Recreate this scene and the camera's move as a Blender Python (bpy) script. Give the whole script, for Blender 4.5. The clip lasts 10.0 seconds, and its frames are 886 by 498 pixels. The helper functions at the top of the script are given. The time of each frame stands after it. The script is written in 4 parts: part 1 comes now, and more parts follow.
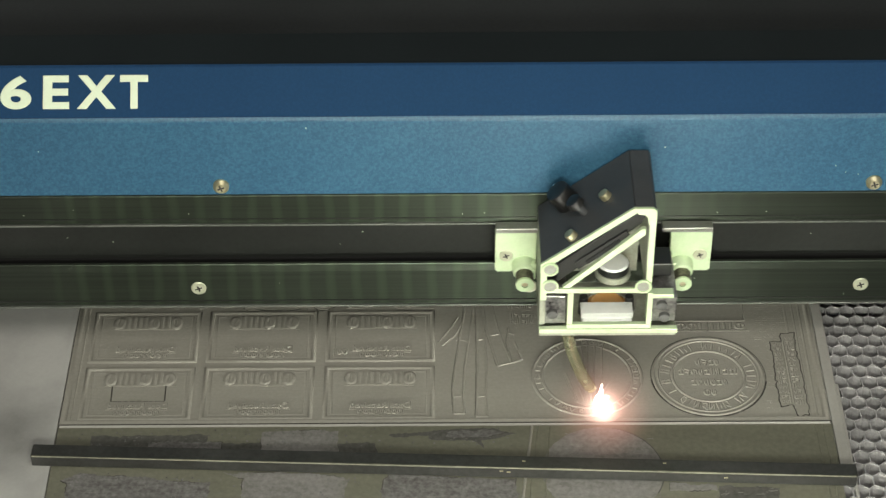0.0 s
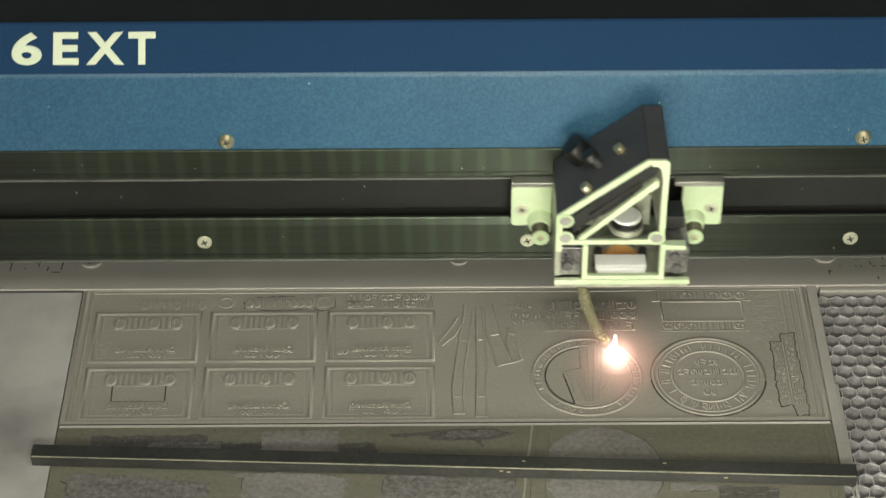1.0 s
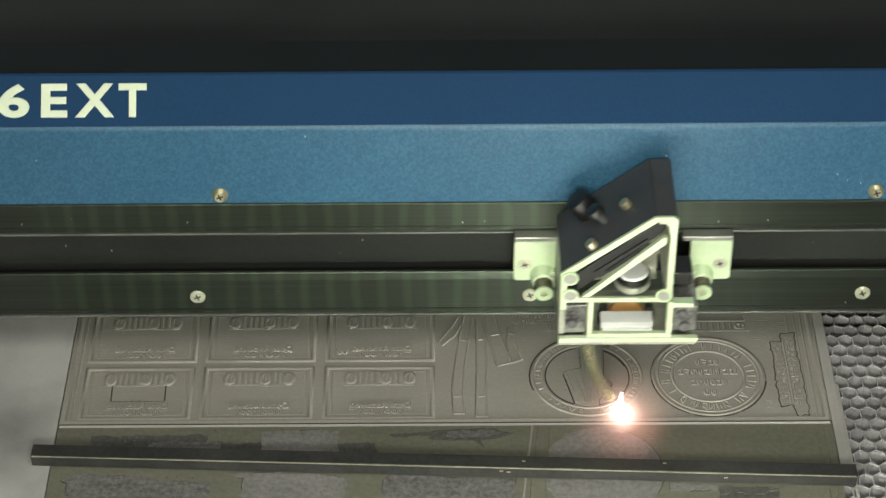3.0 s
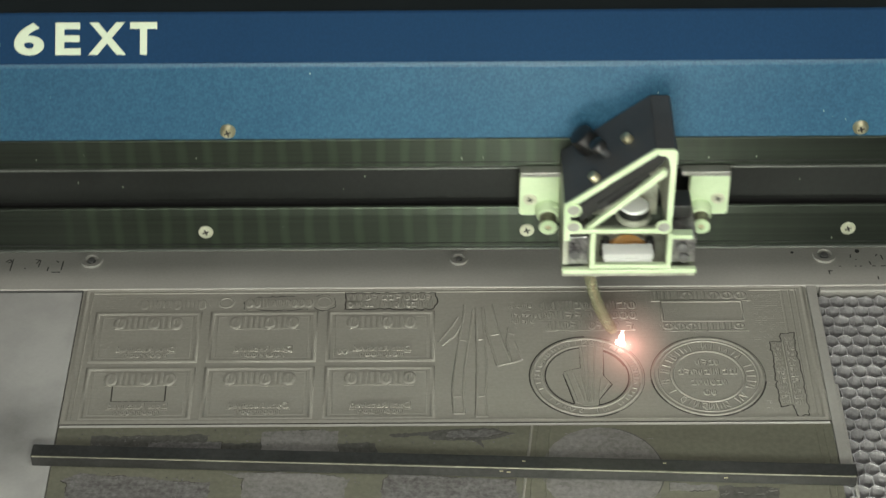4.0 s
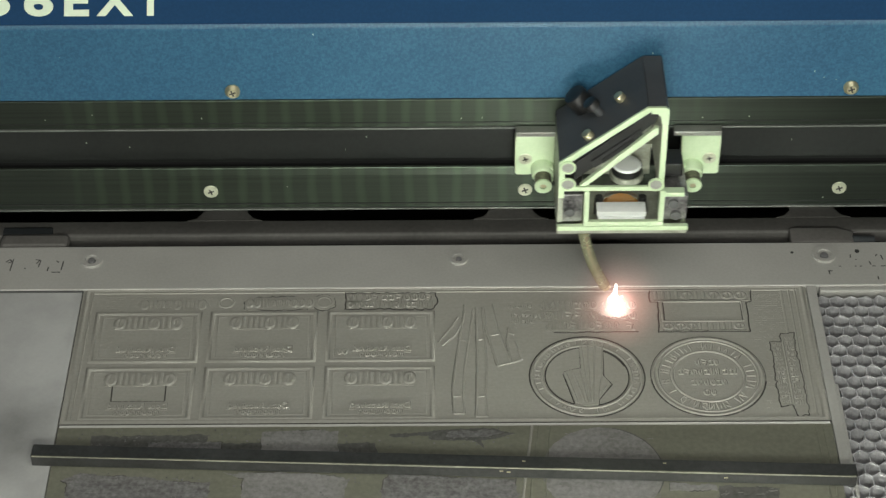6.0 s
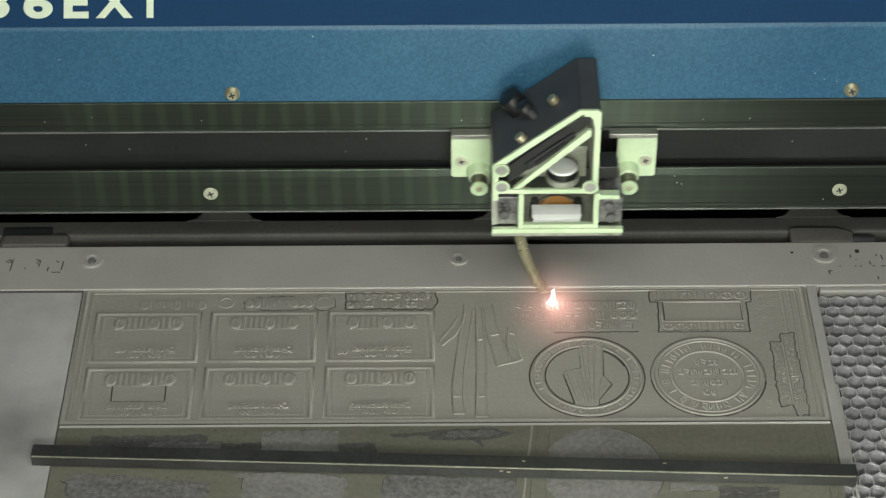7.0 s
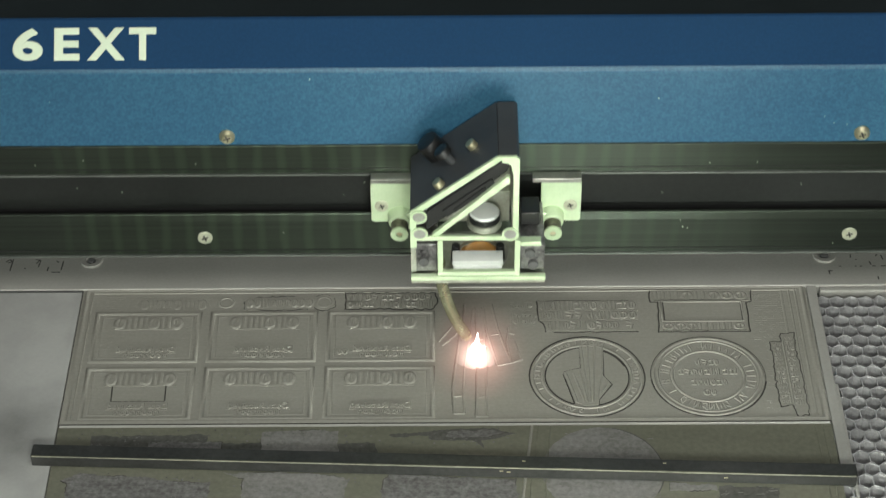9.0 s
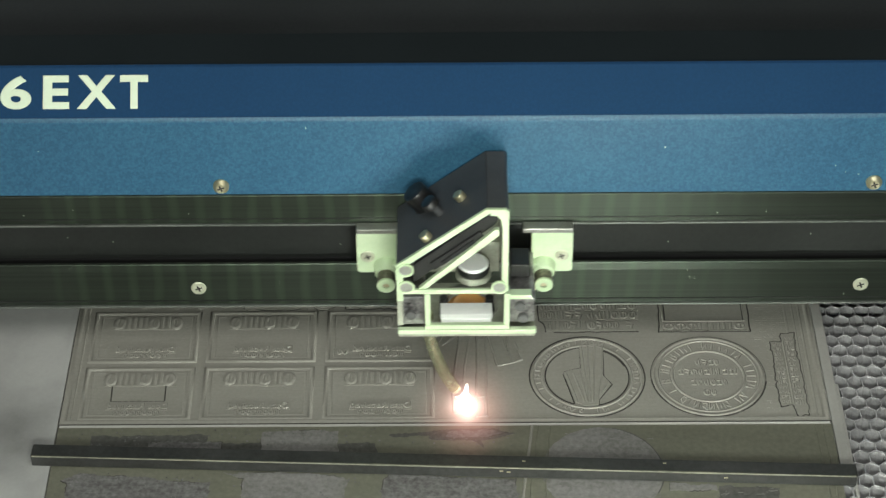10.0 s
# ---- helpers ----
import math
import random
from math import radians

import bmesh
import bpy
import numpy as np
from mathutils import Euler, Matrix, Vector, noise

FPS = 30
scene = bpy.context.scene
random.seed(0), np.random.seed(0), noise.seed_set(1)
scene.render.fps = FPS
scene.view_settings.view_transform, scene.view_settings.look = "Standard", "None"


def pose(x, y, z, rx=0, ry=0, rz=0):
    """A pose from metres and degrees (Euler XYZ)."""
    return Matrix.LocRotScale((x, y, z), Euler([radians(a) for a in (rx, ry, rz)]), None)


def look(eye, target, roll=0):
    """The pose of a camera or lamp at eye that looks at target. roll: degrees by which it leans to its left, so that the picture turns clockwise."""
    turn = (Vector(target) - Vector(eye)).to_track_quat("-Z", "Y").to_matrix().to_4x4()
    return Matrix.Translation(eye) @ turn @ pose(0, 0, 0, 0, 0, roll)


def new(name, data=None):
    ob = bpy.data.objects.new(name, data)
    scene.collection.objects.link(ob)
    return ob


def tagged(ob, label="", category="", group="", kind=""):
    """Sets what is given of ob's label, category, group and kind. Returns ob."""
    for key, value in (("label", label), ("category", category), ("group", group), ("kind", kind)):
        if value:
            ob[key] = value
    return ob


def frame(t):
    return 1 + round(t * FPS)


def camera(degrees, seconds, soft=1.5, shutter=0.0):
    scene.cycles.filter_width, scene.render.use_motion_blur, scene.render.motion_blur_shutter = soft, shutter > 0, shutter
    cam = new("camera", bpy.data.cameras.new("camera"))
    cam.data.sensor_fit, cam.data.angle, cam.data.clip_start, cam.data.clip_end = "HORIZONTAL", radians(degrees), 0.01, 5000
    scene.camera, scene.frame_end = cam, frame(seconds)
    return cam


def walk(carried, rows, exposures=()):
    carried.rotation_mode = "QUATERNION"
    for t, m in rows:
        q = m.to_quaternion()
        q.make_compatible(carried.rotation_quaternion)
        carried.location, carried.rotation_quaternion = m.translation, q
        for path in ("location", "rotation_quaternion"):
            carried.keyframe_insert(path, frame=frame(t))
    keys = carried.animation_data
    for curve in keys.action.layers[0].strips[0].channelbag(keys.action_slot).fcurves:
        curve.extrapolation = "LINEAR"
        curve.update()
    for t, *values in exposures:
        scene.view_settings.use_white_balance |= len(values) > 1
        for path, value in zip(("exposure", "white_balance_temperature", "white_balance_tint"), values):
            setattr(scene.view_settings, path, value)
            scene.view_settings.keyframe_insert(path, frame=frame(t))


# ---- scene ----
cam = camera(23.168, 10.0, soft=1.35, shutter=0.9)
EYE = (0.00241, -0.67240, 0.59896)
VIEW = pose(*EYE, 90 - 40.7252, 0, 0.23466) @ pose(0, 0, 0, 0, 0, -0.5016)
walk(cam, [(0.0, VIEW), (10.0, VIEW)], exposures=[(0.0, -0.02, 7000, 9), (1.2, -0.04, 7300, 10), (2.0, -0.04, 7150, 9), (4.0, -0.08, 6750, 8), (7.0, -0.10, 6550, 8), (10.0, -0.06, 6500, 6)])

MM = 0.001

# Path of the cutting point on the sheet: seconds, x mm, y mm.
CUT = [(0, 60.9, -69.3), (.1, 62.9, -68.7), (.2, 66.0, -67.3), (.3, 69.4, -65.7), (.4, 71.6, -63.7), (.5, 72.9, -61.0),
       (.6, 74.0, -54.6), (.8, 71.9, -45.7), (.9, 70.5, -43.6), (1, 67.8, -41.9), (1.2, 59.6, -32.1), (1.3, 54.8, -30.3),
       (1.5, 47.1, -34.2), (1.7, 38.5, -40.2), (1.8, 36.4, -44.7), (2, 34.2, -53.9), (2.2, 35.7, -62.0), (2.3, 37.9, -66.7),
       (2.4, 39.9, -70.0), (2.5, 43.1, -73.3), (2.6, 48.5, -75.9), (2.7, 53.6, -77.8),
       (3.0, 68.0, -74.4), (3.3, 77.3, -64.4), (3.55, 79.4, -53.1),
       (3.8, 76.2, -41.9), (3.9, 74.3, -38.8), (4, 71.1, -35.6), (4.1, 67.0, -32.1), (4.2, 62.4, -30.3), (4.3, 58.6, -28.6),
       (4.4, 61.5, -28.6), (4.5, 64.4, -28.7), (4.6, 72.2, -28.6), (4.7, 75.6, -28.2), (4.8, 79.1, -26.8), (4.9, 79.1, -25.4),
       (5, 79.2, -23.6), (5.1, 79.8, -20.0), (5.3, 80.2, -14.9), (5.5, 80.4, -12.4), (5.6, 76.5, -10.9), (5.7, 75.1, -10.5),
       (6.25, 62.6, -9.6), (6.8, 49.9, -9.8), (6.9, 47.6, -10.5), (7, 44.4, -11.3), (7.2, 38.4, -12.4), (7.3, 38.0, -13.8),
       (7.5, 39.6, -17.8), (7.6, 38.4, -18.5), (7.8, 39.0, -22.5), (7.9, 38.3, -26.1), (8, 28.7, -33.9), (8.1, 14.3, -44.3),
       (8.2, 12.0, -46.0), (8.3, 8.8, -44.7), (8.5, 10.6, -38.8), (8.6, 10.3, -34.2), (8.8, 12.6, -33.9), (9, 12.8, -39.1),
       (9.1, 12.6, -42.6), (9.2, 12.5, -45.4), (9.3, 10.0, -47.8), (9.5, 12.4, -52.2), (9.7, 11.8, -61.0), (9.8, 12.0, -66.0),
       (9.9, 10.8, -68.0), (10, 8.1, -69.3)]

# How far the spark dwindles into the cut at some moments: seconds, mm.
SMALL = {.5: 0.6, .6: 1.0, .8: 0.8, 2.4: 1.0, 4.9: 1.0, 5.3: 1.0, 5.5: 1.4, 6.8: 0.8, 8.3: 1.2, 0: -1.0, .1: -1.5, .2: -1.0, 1.3: -4.0, 1.5: -3.5, 1.7: -3.0, 1.8: -2.5, 2: -2.0, 2.2: -2.5, 3.8: -2.5, 3.9: -3.0, 4: -3.5, 4.1: -4.0,
         4.2: -2.5, 5.1: -2.0, 5.6: -3.5, 5.7: -3.5, 6.9: -3.0, 7: -3.5, 7.2: -2.5, 7.3: -2.0, 7.5: -1.5, 7.6: -2.0, 9: -1.5, 9.1: -2.0, 9.3: -1.5, 9.7: -2.0}

# ---- light: dim room, a lamp panel on its ceiling, a work lamp, and an LED strip inside the front wall of the open machine ----
world = bpy.data.worlds.new("room_light")
world.use_nodes = True
world.node_tree.nodes["Background"].inputs[0].default_value = (0.9, 1.0, 0.9, 1)
world.node_tree.nodes["Background"].inputs[1].default_value = 0.05
scene.world = world


def area_lamp(name, eye, target, sx, sy, watts, colour):
    data = bpy.data.lights.new(name, "AREA")
    data.shape, data.size, data.size_y, data.energy, data.color = "RECTANGLE", sx, sy, watts, colour
    ob = new(name, data)
    ob.matrix_world = look(eye, target)
    return ob


area_lamp("ceiling_lamp", (0.12, -1.0, 1.74), (0.04, -0.1, 0), 1.5, 0.8, 28.0, (0.98, 0.975, 0.935))
area_lamp("work_lamp", (0.03, -0.80, 0.46), (0.02, -0.05, 0.02), 0.36, 0.16, 4.9, (0.96, 1.0, 0.93))
area_lamp("strip_lamp", (0.060, -0.302, 0.046), (0.02, 0.02, 0.085), 0.14, 0.012, 0.64, (0.96, 1.0, 0.93))


# ---- materials ----
class Mat:
    """A principled material with noise-driven colour, roughness and bump."""

    def __init__(self, name, rough=0.5, metal=0.0):
        self.m = bpy.data.materials.new(name)
        self.m.use_nodes = True
        self.n, self.l = self.m.node_tree.nodes, self.m.node_tree.links
        self.b = self.n["Principled BSDF"]
        self.b.inputs["Roughness"].default_value = rough
        self.b.inputs["Metallic"].default_value = metal
        self.co = self.n.new("ShaderNodeTexCoord").outputs["Object"]

    def scaled(self, sx, sy, sz):
        mp = self.n.new("ShaderNodeMapping")
        mp.inputs["Scale"].default_value = (sx, sy, sz)
        self.l.new(self.co, mp.inputs["Vector"])
        return mp.outputs[0]

    def noise(self, scale, detail=4.0, rough=0.6, stretch=(1, 1, 1)):
        t = self.n.new("ShaderNodeTexNoise")
        t.inputs["Scale"].default_value, t.inputs["Detail"].default_value = scale, detail
        t.inputs["Roughness"].default_value = rough
        self.l.new(self.scaled(*stretch), t.inputs["Vector"])
        return t.outputs["Fac"]

    def ramp(self, fac, stops):
        r = self.n.new("ShaderNodeValToRGB")
        e = r.color_ramp.elements
        while len(e) < len(stops):
            e.new(0.5)
        for el, (pos, col) in zip(e, stops):
            el.position, el.color = pos, (*col, 1)
        self.l.new(fac, r.inputs[0])
        return r.outputs[0]

    def mix(self, a, b, fac, kind="MIX"):
        x = self.n.new("ShaderNodeMix")
        x.data_type, x.blend_type = "RGBA", kind
        for sock, v in ((x.inputs[0], fac), (x.inputs[6], a), (x.inputs[7], b)):
            if hasattr(v, "links"):
                self.l.new(v, sock)
            else:
                sock.default_value = v
        return x.outputs[2]

    def colour(self, c):
        if hasattr(c, "links"):
            self.l.new(c, self.b.inputs["Base Color"])
        else:
            self.b.inputs["Base Color"].default_value = (*c, 1)
        return self

    def roughness(self, fac, lo, hi):
        r = self.n.new("ShaderNodeMapRange")
        r.inputs[3].default_value, r.inputs[4].default_value = lo, hi
        self.l.new(fac, r.inputs[0])
        self.l.new(r.outputs[0], self.b.inputs["Roughness"])
        return self

    def bump(self, fac, strength, dist):
        b = self.n.new("ShaderNodeBump")
        b.inputs["Strength"].default_value, b.inputs["Distance"].default_value = strength, dist
        self.l.new(fac, b.inputs["Height"])
        last = self.b.inputs["Normal"]
        if last.is_linked:
            self.l.new(last.links[0].from_socket, b.inputs["Normal"])
        self.l.new(b.outputs[0], last)
        return self


def varied(name, a, b, rough, metal=0.0, big=25, fine=600, bump=0.15, dist=0.0002):
    m = Mat(name, rough, metal)
    n1, n2 = m.noise(big), m.noise(fine, 3)
    c = m.mix(m.ramp(n1, [(0.35, a), (0.65, b)]), m.ramp(n2, [(0.3, a), (0.7, b)]), 0.4)
    m.colour(c).roughness(n1, max(0.03, rough - 0.08), min(1, rough + 0.1))
    if bump:
        m.bump(n2, bump, dist)
    return m.m


def make_blue(name, a, b, lo, relief):
    m = Mat(name, 0.42)
    speck, cloud = m.noise(900, 2, 0.7), m.noise(9, 3)
    c = m.mix(m.ramp(speck, [(0.38, a), (0.66, b)]), m.ramp(cloud, [(0.3, a), (0.7, b)]), 0.45)
    m.colour(c).roughness(speck, lo, lo + 0.2).bump(speck, relief, 0.0003)
    m.b.inputs["Specular IOR Level"].default_value = 0.35
    return m.m


BLUE = make_blue("textured_blue_enamel", (0.019, 0.071, 0.132), (0.047, 0.139, 0.219), 0.28, 0.45)
NAVY = make_blue("navy_enamel", (0.010, 0.037, 0.090), (0.013, 0.047, 0.112), 0.75, 0.05)
NAVY.node_tree.nodes["Principled BSDF"].inputs["Specular IOR Level"].default_value = 0.12


def make_rail(name, base, rough):
    """Drawn aluminium: long lines, and LED reflections painted as regular pale bands across one stretch."""
    m = Mat(name, rough, 0.85)
    lines = m.ramp(m.noise(1.0, 3, 0.6, (3, 900, 900)), [(0.3, [v * 0.7 for v in base]), (0.7, base)])
    # wave bands in the base colour stand in for LEDs mirrored in the rail
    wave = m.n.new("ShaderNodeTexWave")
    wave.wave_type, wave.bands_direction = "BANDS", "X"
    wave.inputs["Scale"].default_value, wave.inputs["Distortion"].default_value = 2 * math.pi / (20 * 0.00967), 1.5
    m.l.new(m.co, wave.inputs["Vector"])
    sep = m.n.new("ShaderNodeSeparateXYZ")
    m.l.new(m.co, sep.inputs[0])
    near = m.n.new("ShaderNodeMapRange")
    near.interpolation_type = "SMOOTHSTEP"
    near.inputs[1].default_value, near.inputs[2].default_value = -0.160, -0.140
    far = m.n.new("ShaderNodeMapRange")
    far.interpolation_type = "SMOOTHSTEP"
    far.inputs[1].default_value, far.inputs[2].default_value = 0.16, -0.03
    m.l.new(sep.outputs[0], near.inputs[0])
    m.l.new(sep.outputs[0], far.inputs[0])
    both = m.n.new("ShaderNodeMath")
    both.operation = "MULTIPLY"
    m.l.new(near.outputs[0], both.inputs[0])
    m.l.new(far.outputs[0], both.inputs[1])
    led_streak = m.n.new("ShaderNodeMath")
    led_streak.operation = "MULTIPLY"
    m.l.new(m.ramp(wave.outputs["Fac"], [(0.55, (0.10, 0.10, 0.10)), (1.0, (0.48, 0.48, 0.48))]), led_streak.inputs[0])
    m.l.new(both.outputs[0], led_streak.inputs[1])
    m.colour(m.mix(lines, (base[0] * 1.7, base[1] * 1.95, base[2] * 1.6, 1), led_streak.outputs[0]))
    m.roughness(m.noise(30, 3), rough - 0.05, rough + 0.08)
    m.b.inputs["Anisotropic"].default_value = 0.8
    t = m.n.new("ShaderNodeTangent")
    t.direction_type, t.axis = "RADIAL", "X"
    m.l.new(t.outputs[0], m.b.inputs["Tangent"])
    return m.m


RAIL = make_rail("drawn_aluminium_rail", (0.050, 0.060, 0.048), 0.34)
RAIL_DARK = varied("black_anodised_web", (0.009, 0.010, 0.009), (0.021, 0.023, 0.021), 0.42, 0.1, big=12)
ALU = varied("machined_aluminium", (0.50, 0.63, 0.40), (0.64, 0.76, 0.52), 0.40, 0.25, big=60, fine=1500, bump=0.1)
INNER = varied("stained_inner_aluminium", (0.26, 0.27, 0.21), (0.50, 0.52, 0.43), 0.4, 0.3, big=120, fine=1200)
SOOTED = varied("sooty_aluminium", (0.05, 0.045, 0.05), (0.42, 0.41, 0.40), 0.3, 0.7, big=170, fine=700)
ALU_DULL = varied("dull_aluminium", (0.30, 0.30, 0.27), (0.46, 0.46, 0.42), 0.4, 0.85, big=80, fine=1500)
LIP = varied("grey_rail_edge", (0.10, 0.11, 0.10), (0.22, 0.23, 0.21), 0.45, 0.6, big=35, fine=900)
BLACK = varied("black_anodised", (0.036, 0.038, 0.041), (0.068, 0.071, 0.074), 0.5, 0.0, big=50, fine=2500, bump=0.1)
BLACK_KNOB = varied("black_plastic", (0.008, 0.008, 0.008), (0.018, 0.018, 0.018), 0.35, 0.0, big=80)
VOID = varied("sooty_black_metal", (0.017, 0.020, 0.022), (0.034, 0.039, 0.042), 0.7, 0.0, big=8)
DARK_TOP = varied("blue_black_enamel", (0.006, 0.010, 0.012), (0.010, 0.016, 0.019), 0.6, 0.0, big=10)
# near-black colour holds the shade inside gaps and slots
SLOT_SHADE = varied("slot_shade_black", (0.003, 0.003, 0.003), (0.006, 0.006, 0.006), 0.8, 0.0, big=30)
STEEL = varied("zinc_screw", (0.50, 0.52, 0.38), (0.74, 0.76, 0.60), 0.36, 0.6, big=300, fine=3000)
BRASS = varied("dull_brass", (0.46, 0.42, 0.26), (0.68, 0.64, 0.44), 0.34, 0.8, big=150, fine=3000)
TUBE = varied("tarnished_nickel_tube", (0.34, 0.345, 0.20), (0.60, 0.61, 0.42), 0.24, 0.85, big=120, fine=900)
KNURL = varied("dark_knurled_steel", (0.06, 0.055, 0.04), (0.22, 0.21, 0.16), 0.4, 0.7, big=700, fine=2500, bump=0.5)
INK = varied("printed_ink", (0.015, 0.015, 0.014), (0.03, 0.03, 0.028), 0.7, 0.0, bump=0)
LETTER = varied("cream_print", (0.56, 0.64, 0.48), (0.64, 0.72, 0.56), 0.5, 0.0, big=40, fine=1200, bump=0)
CEILING = varied("white_room_paint", (0.5, 0.5, 0.48), (0.6, 0.6, 0.57), 0.8, 0.0, big=2, fine=60)
CLAY = varied("dusty_strip_paint", (0.265, 0.258, 0.238), (0.335, 0.326, 0.305), 0.6, 0.0, big=14, fine=900, bump=0.1)
LEDGE = varied("dusty_taupe_metal", (0.085, 0.080, 0.074), (0.15, 0.142, 0.132), 0.6, 0.1, big=22, fine=500)
WHITE_PLATE = varied("white_lens_plate", (0.80, 0.82, 0.80), (0.9, 0.9, 0.88), 0.3, 0.1, big=90)


def make_rubber():
    m = Mat("grey_laser_rubber", 0.6)
    dots, grain, cloud = m.noise(1400, 2, 0.6), m.noise(700, 3, 0.6), m.noise(13, 4)
    raster = m.noise(1.0, 2, 0.5, (60, 1500, 60))
    base = m.ramp(cloud, [(0.3, (0.222, 0.212, 0.186)), (0.7, (0.268, 0.258, 0.228))])
    c = m.mix(base, m.ramp(grain, [(0.32, (0.185, 0.177, 0.156)), (0.68, (0.30, 0.289, 0.258))]), 0.3)
    c = m.mix(c, m.ramp(raster, [(0.35, (0.20, 0.191, 0.168)), (0.65, (0.29, 0.28, 0.25))]), 0.12)
    m.colour(c).roughness(cloud, 0.48, 0.66)
    m.bump(grain, 0.2, 0.0003).bump(dots, 0.22, 0.0002).bump(raster, 0.12, 0.0002)
    return m.m


def make_dusty(name, a, b, dark, low, high, scale):
    m = Mat(name, 0.7)
    patch, grain, streak = m.noise(scale, 6, 0.65), m.noise(500, 4), m.noise(60, 4, 0.6, (0.25, 2.5, 1))
    c = m.ramp(patch, [(low, dark), (high, a)])
    c = m.mix(c, m.ramp(streak, [(0.35, dark), (0.62, b)]), 0.35)
    c = m.mix(c, m.ramp(grain, [(0.36, dark), (0.66, b)]), 0.42)
    m.colour(c).bump(grain, 0.25, 0.0003)
    return m.m



def make_haze():
    m = Mat("hazy_grey_plate", 0.62)
    cloud, blot, grain = m.noise(30, 4, 0.55), m.noise(14, 3, 0.5), m.noise(700, 3)
    c = m.mix(m.ramp(blot, [(0.38, (0.15, 0.148, 0.144)), (0.54, (0.38, 0.376, 0.366))]), m.ramp(cloud, [(0.35, (0.22, 0.217, 0.21)), (0.62, (0.40, 0.395, 0.384))]), 0.4)
    c = m.mix(c, m.ramp(grain, [(0.3, (0.22, 0.217, 0.21)), (0.7, (0.38, 0.375, 0.365))]), 0.12)
    m.colour(c).roughness(cloud, 0.5, 0.7).bump(grain, 0.12, 0.0003)
    return m.m


GREY = varied("grey_plastic", (0.10, 0.10, 0.10), (0.17, 0.165, 0.165), 0.5, 0.0, big=60, fine=800)
RUBBER = make_rubber()
OLIVE = make_dusty("uncut_olive_rubber", (0.134, 0.132, 0.098), (0.155, 0.153, 0.118), (0.094, 0.093, 0.070), 0.3, 0.6, 24)
ASH = make_dusty("ash_grey_dust", (0.130, 0.124, 0.123), (0.225, 0.217, 0.215), (0.042, 0.040, 0.036), 0.36, 0.60, 110)
ASH_PALE = make_dusty("pale_ash_dust", (0.175, 0.168, 0.162), (0.24, 0.232, 0.226), (0.090, 0.087, 0.077), 0.34, 0.58, 70)
ASH_DARK = make_dusty("dark_smoke_stain", (0.072, 0.071, 0.064), (0.115, 0.112, 0.104), (0.040, 0.040, 0.034), 0.34, 0.60, 60)
PLATE = make_haze()
GROOVE = varied("burnt_groove", (0.016, 0.015, 0.013), (0.05, 0.047, 0.04), 0.8, 0.0, big=200, bump=0.2)
CHAR = varied("charred_rim", (0.025, 0.024, 0.02), (0.08, 0.077, 0.062), 0.8, 0.0, big=150, bump=0.2)
BAR = varied("blackened_steel_bar", (0.014, 0.014, 0.013), (0.056, 0.056, 0.054), 0.40, 0.2, big=14, fine=500, bump=0.2)
# pale colour stands in for the highlight on the bar's front edge
BAR_EDGE_LIGHT = varied("steel_edge_highlight", (0.05, 0.05, 0.038), (0.20, 0.196, 0.145), 0.45, 0.4, big=30, fine=300)
COMB = varied("aluminium_honeycomb", (0.26, 0.254, 0.26), (0.58, 0.57, 0.575), 0.42, 0.35, big=90, fine=900)
SOOT = varied("sooty_tray", (0.05, 0.05, 0.05), (0.12, 0.12, 0.118), 0.7, 0.0, big=20)


def make_glass():
    m = Mat("amber_lens", 0.06)
    m.colour((0.88, 0.42, 0.12))
    m.b.inputs["Transmission Weight"].default_value = 0.15
    m.b.inputs["IOR"].default_value = 2.4
    return m.m


LENS = make_glass()


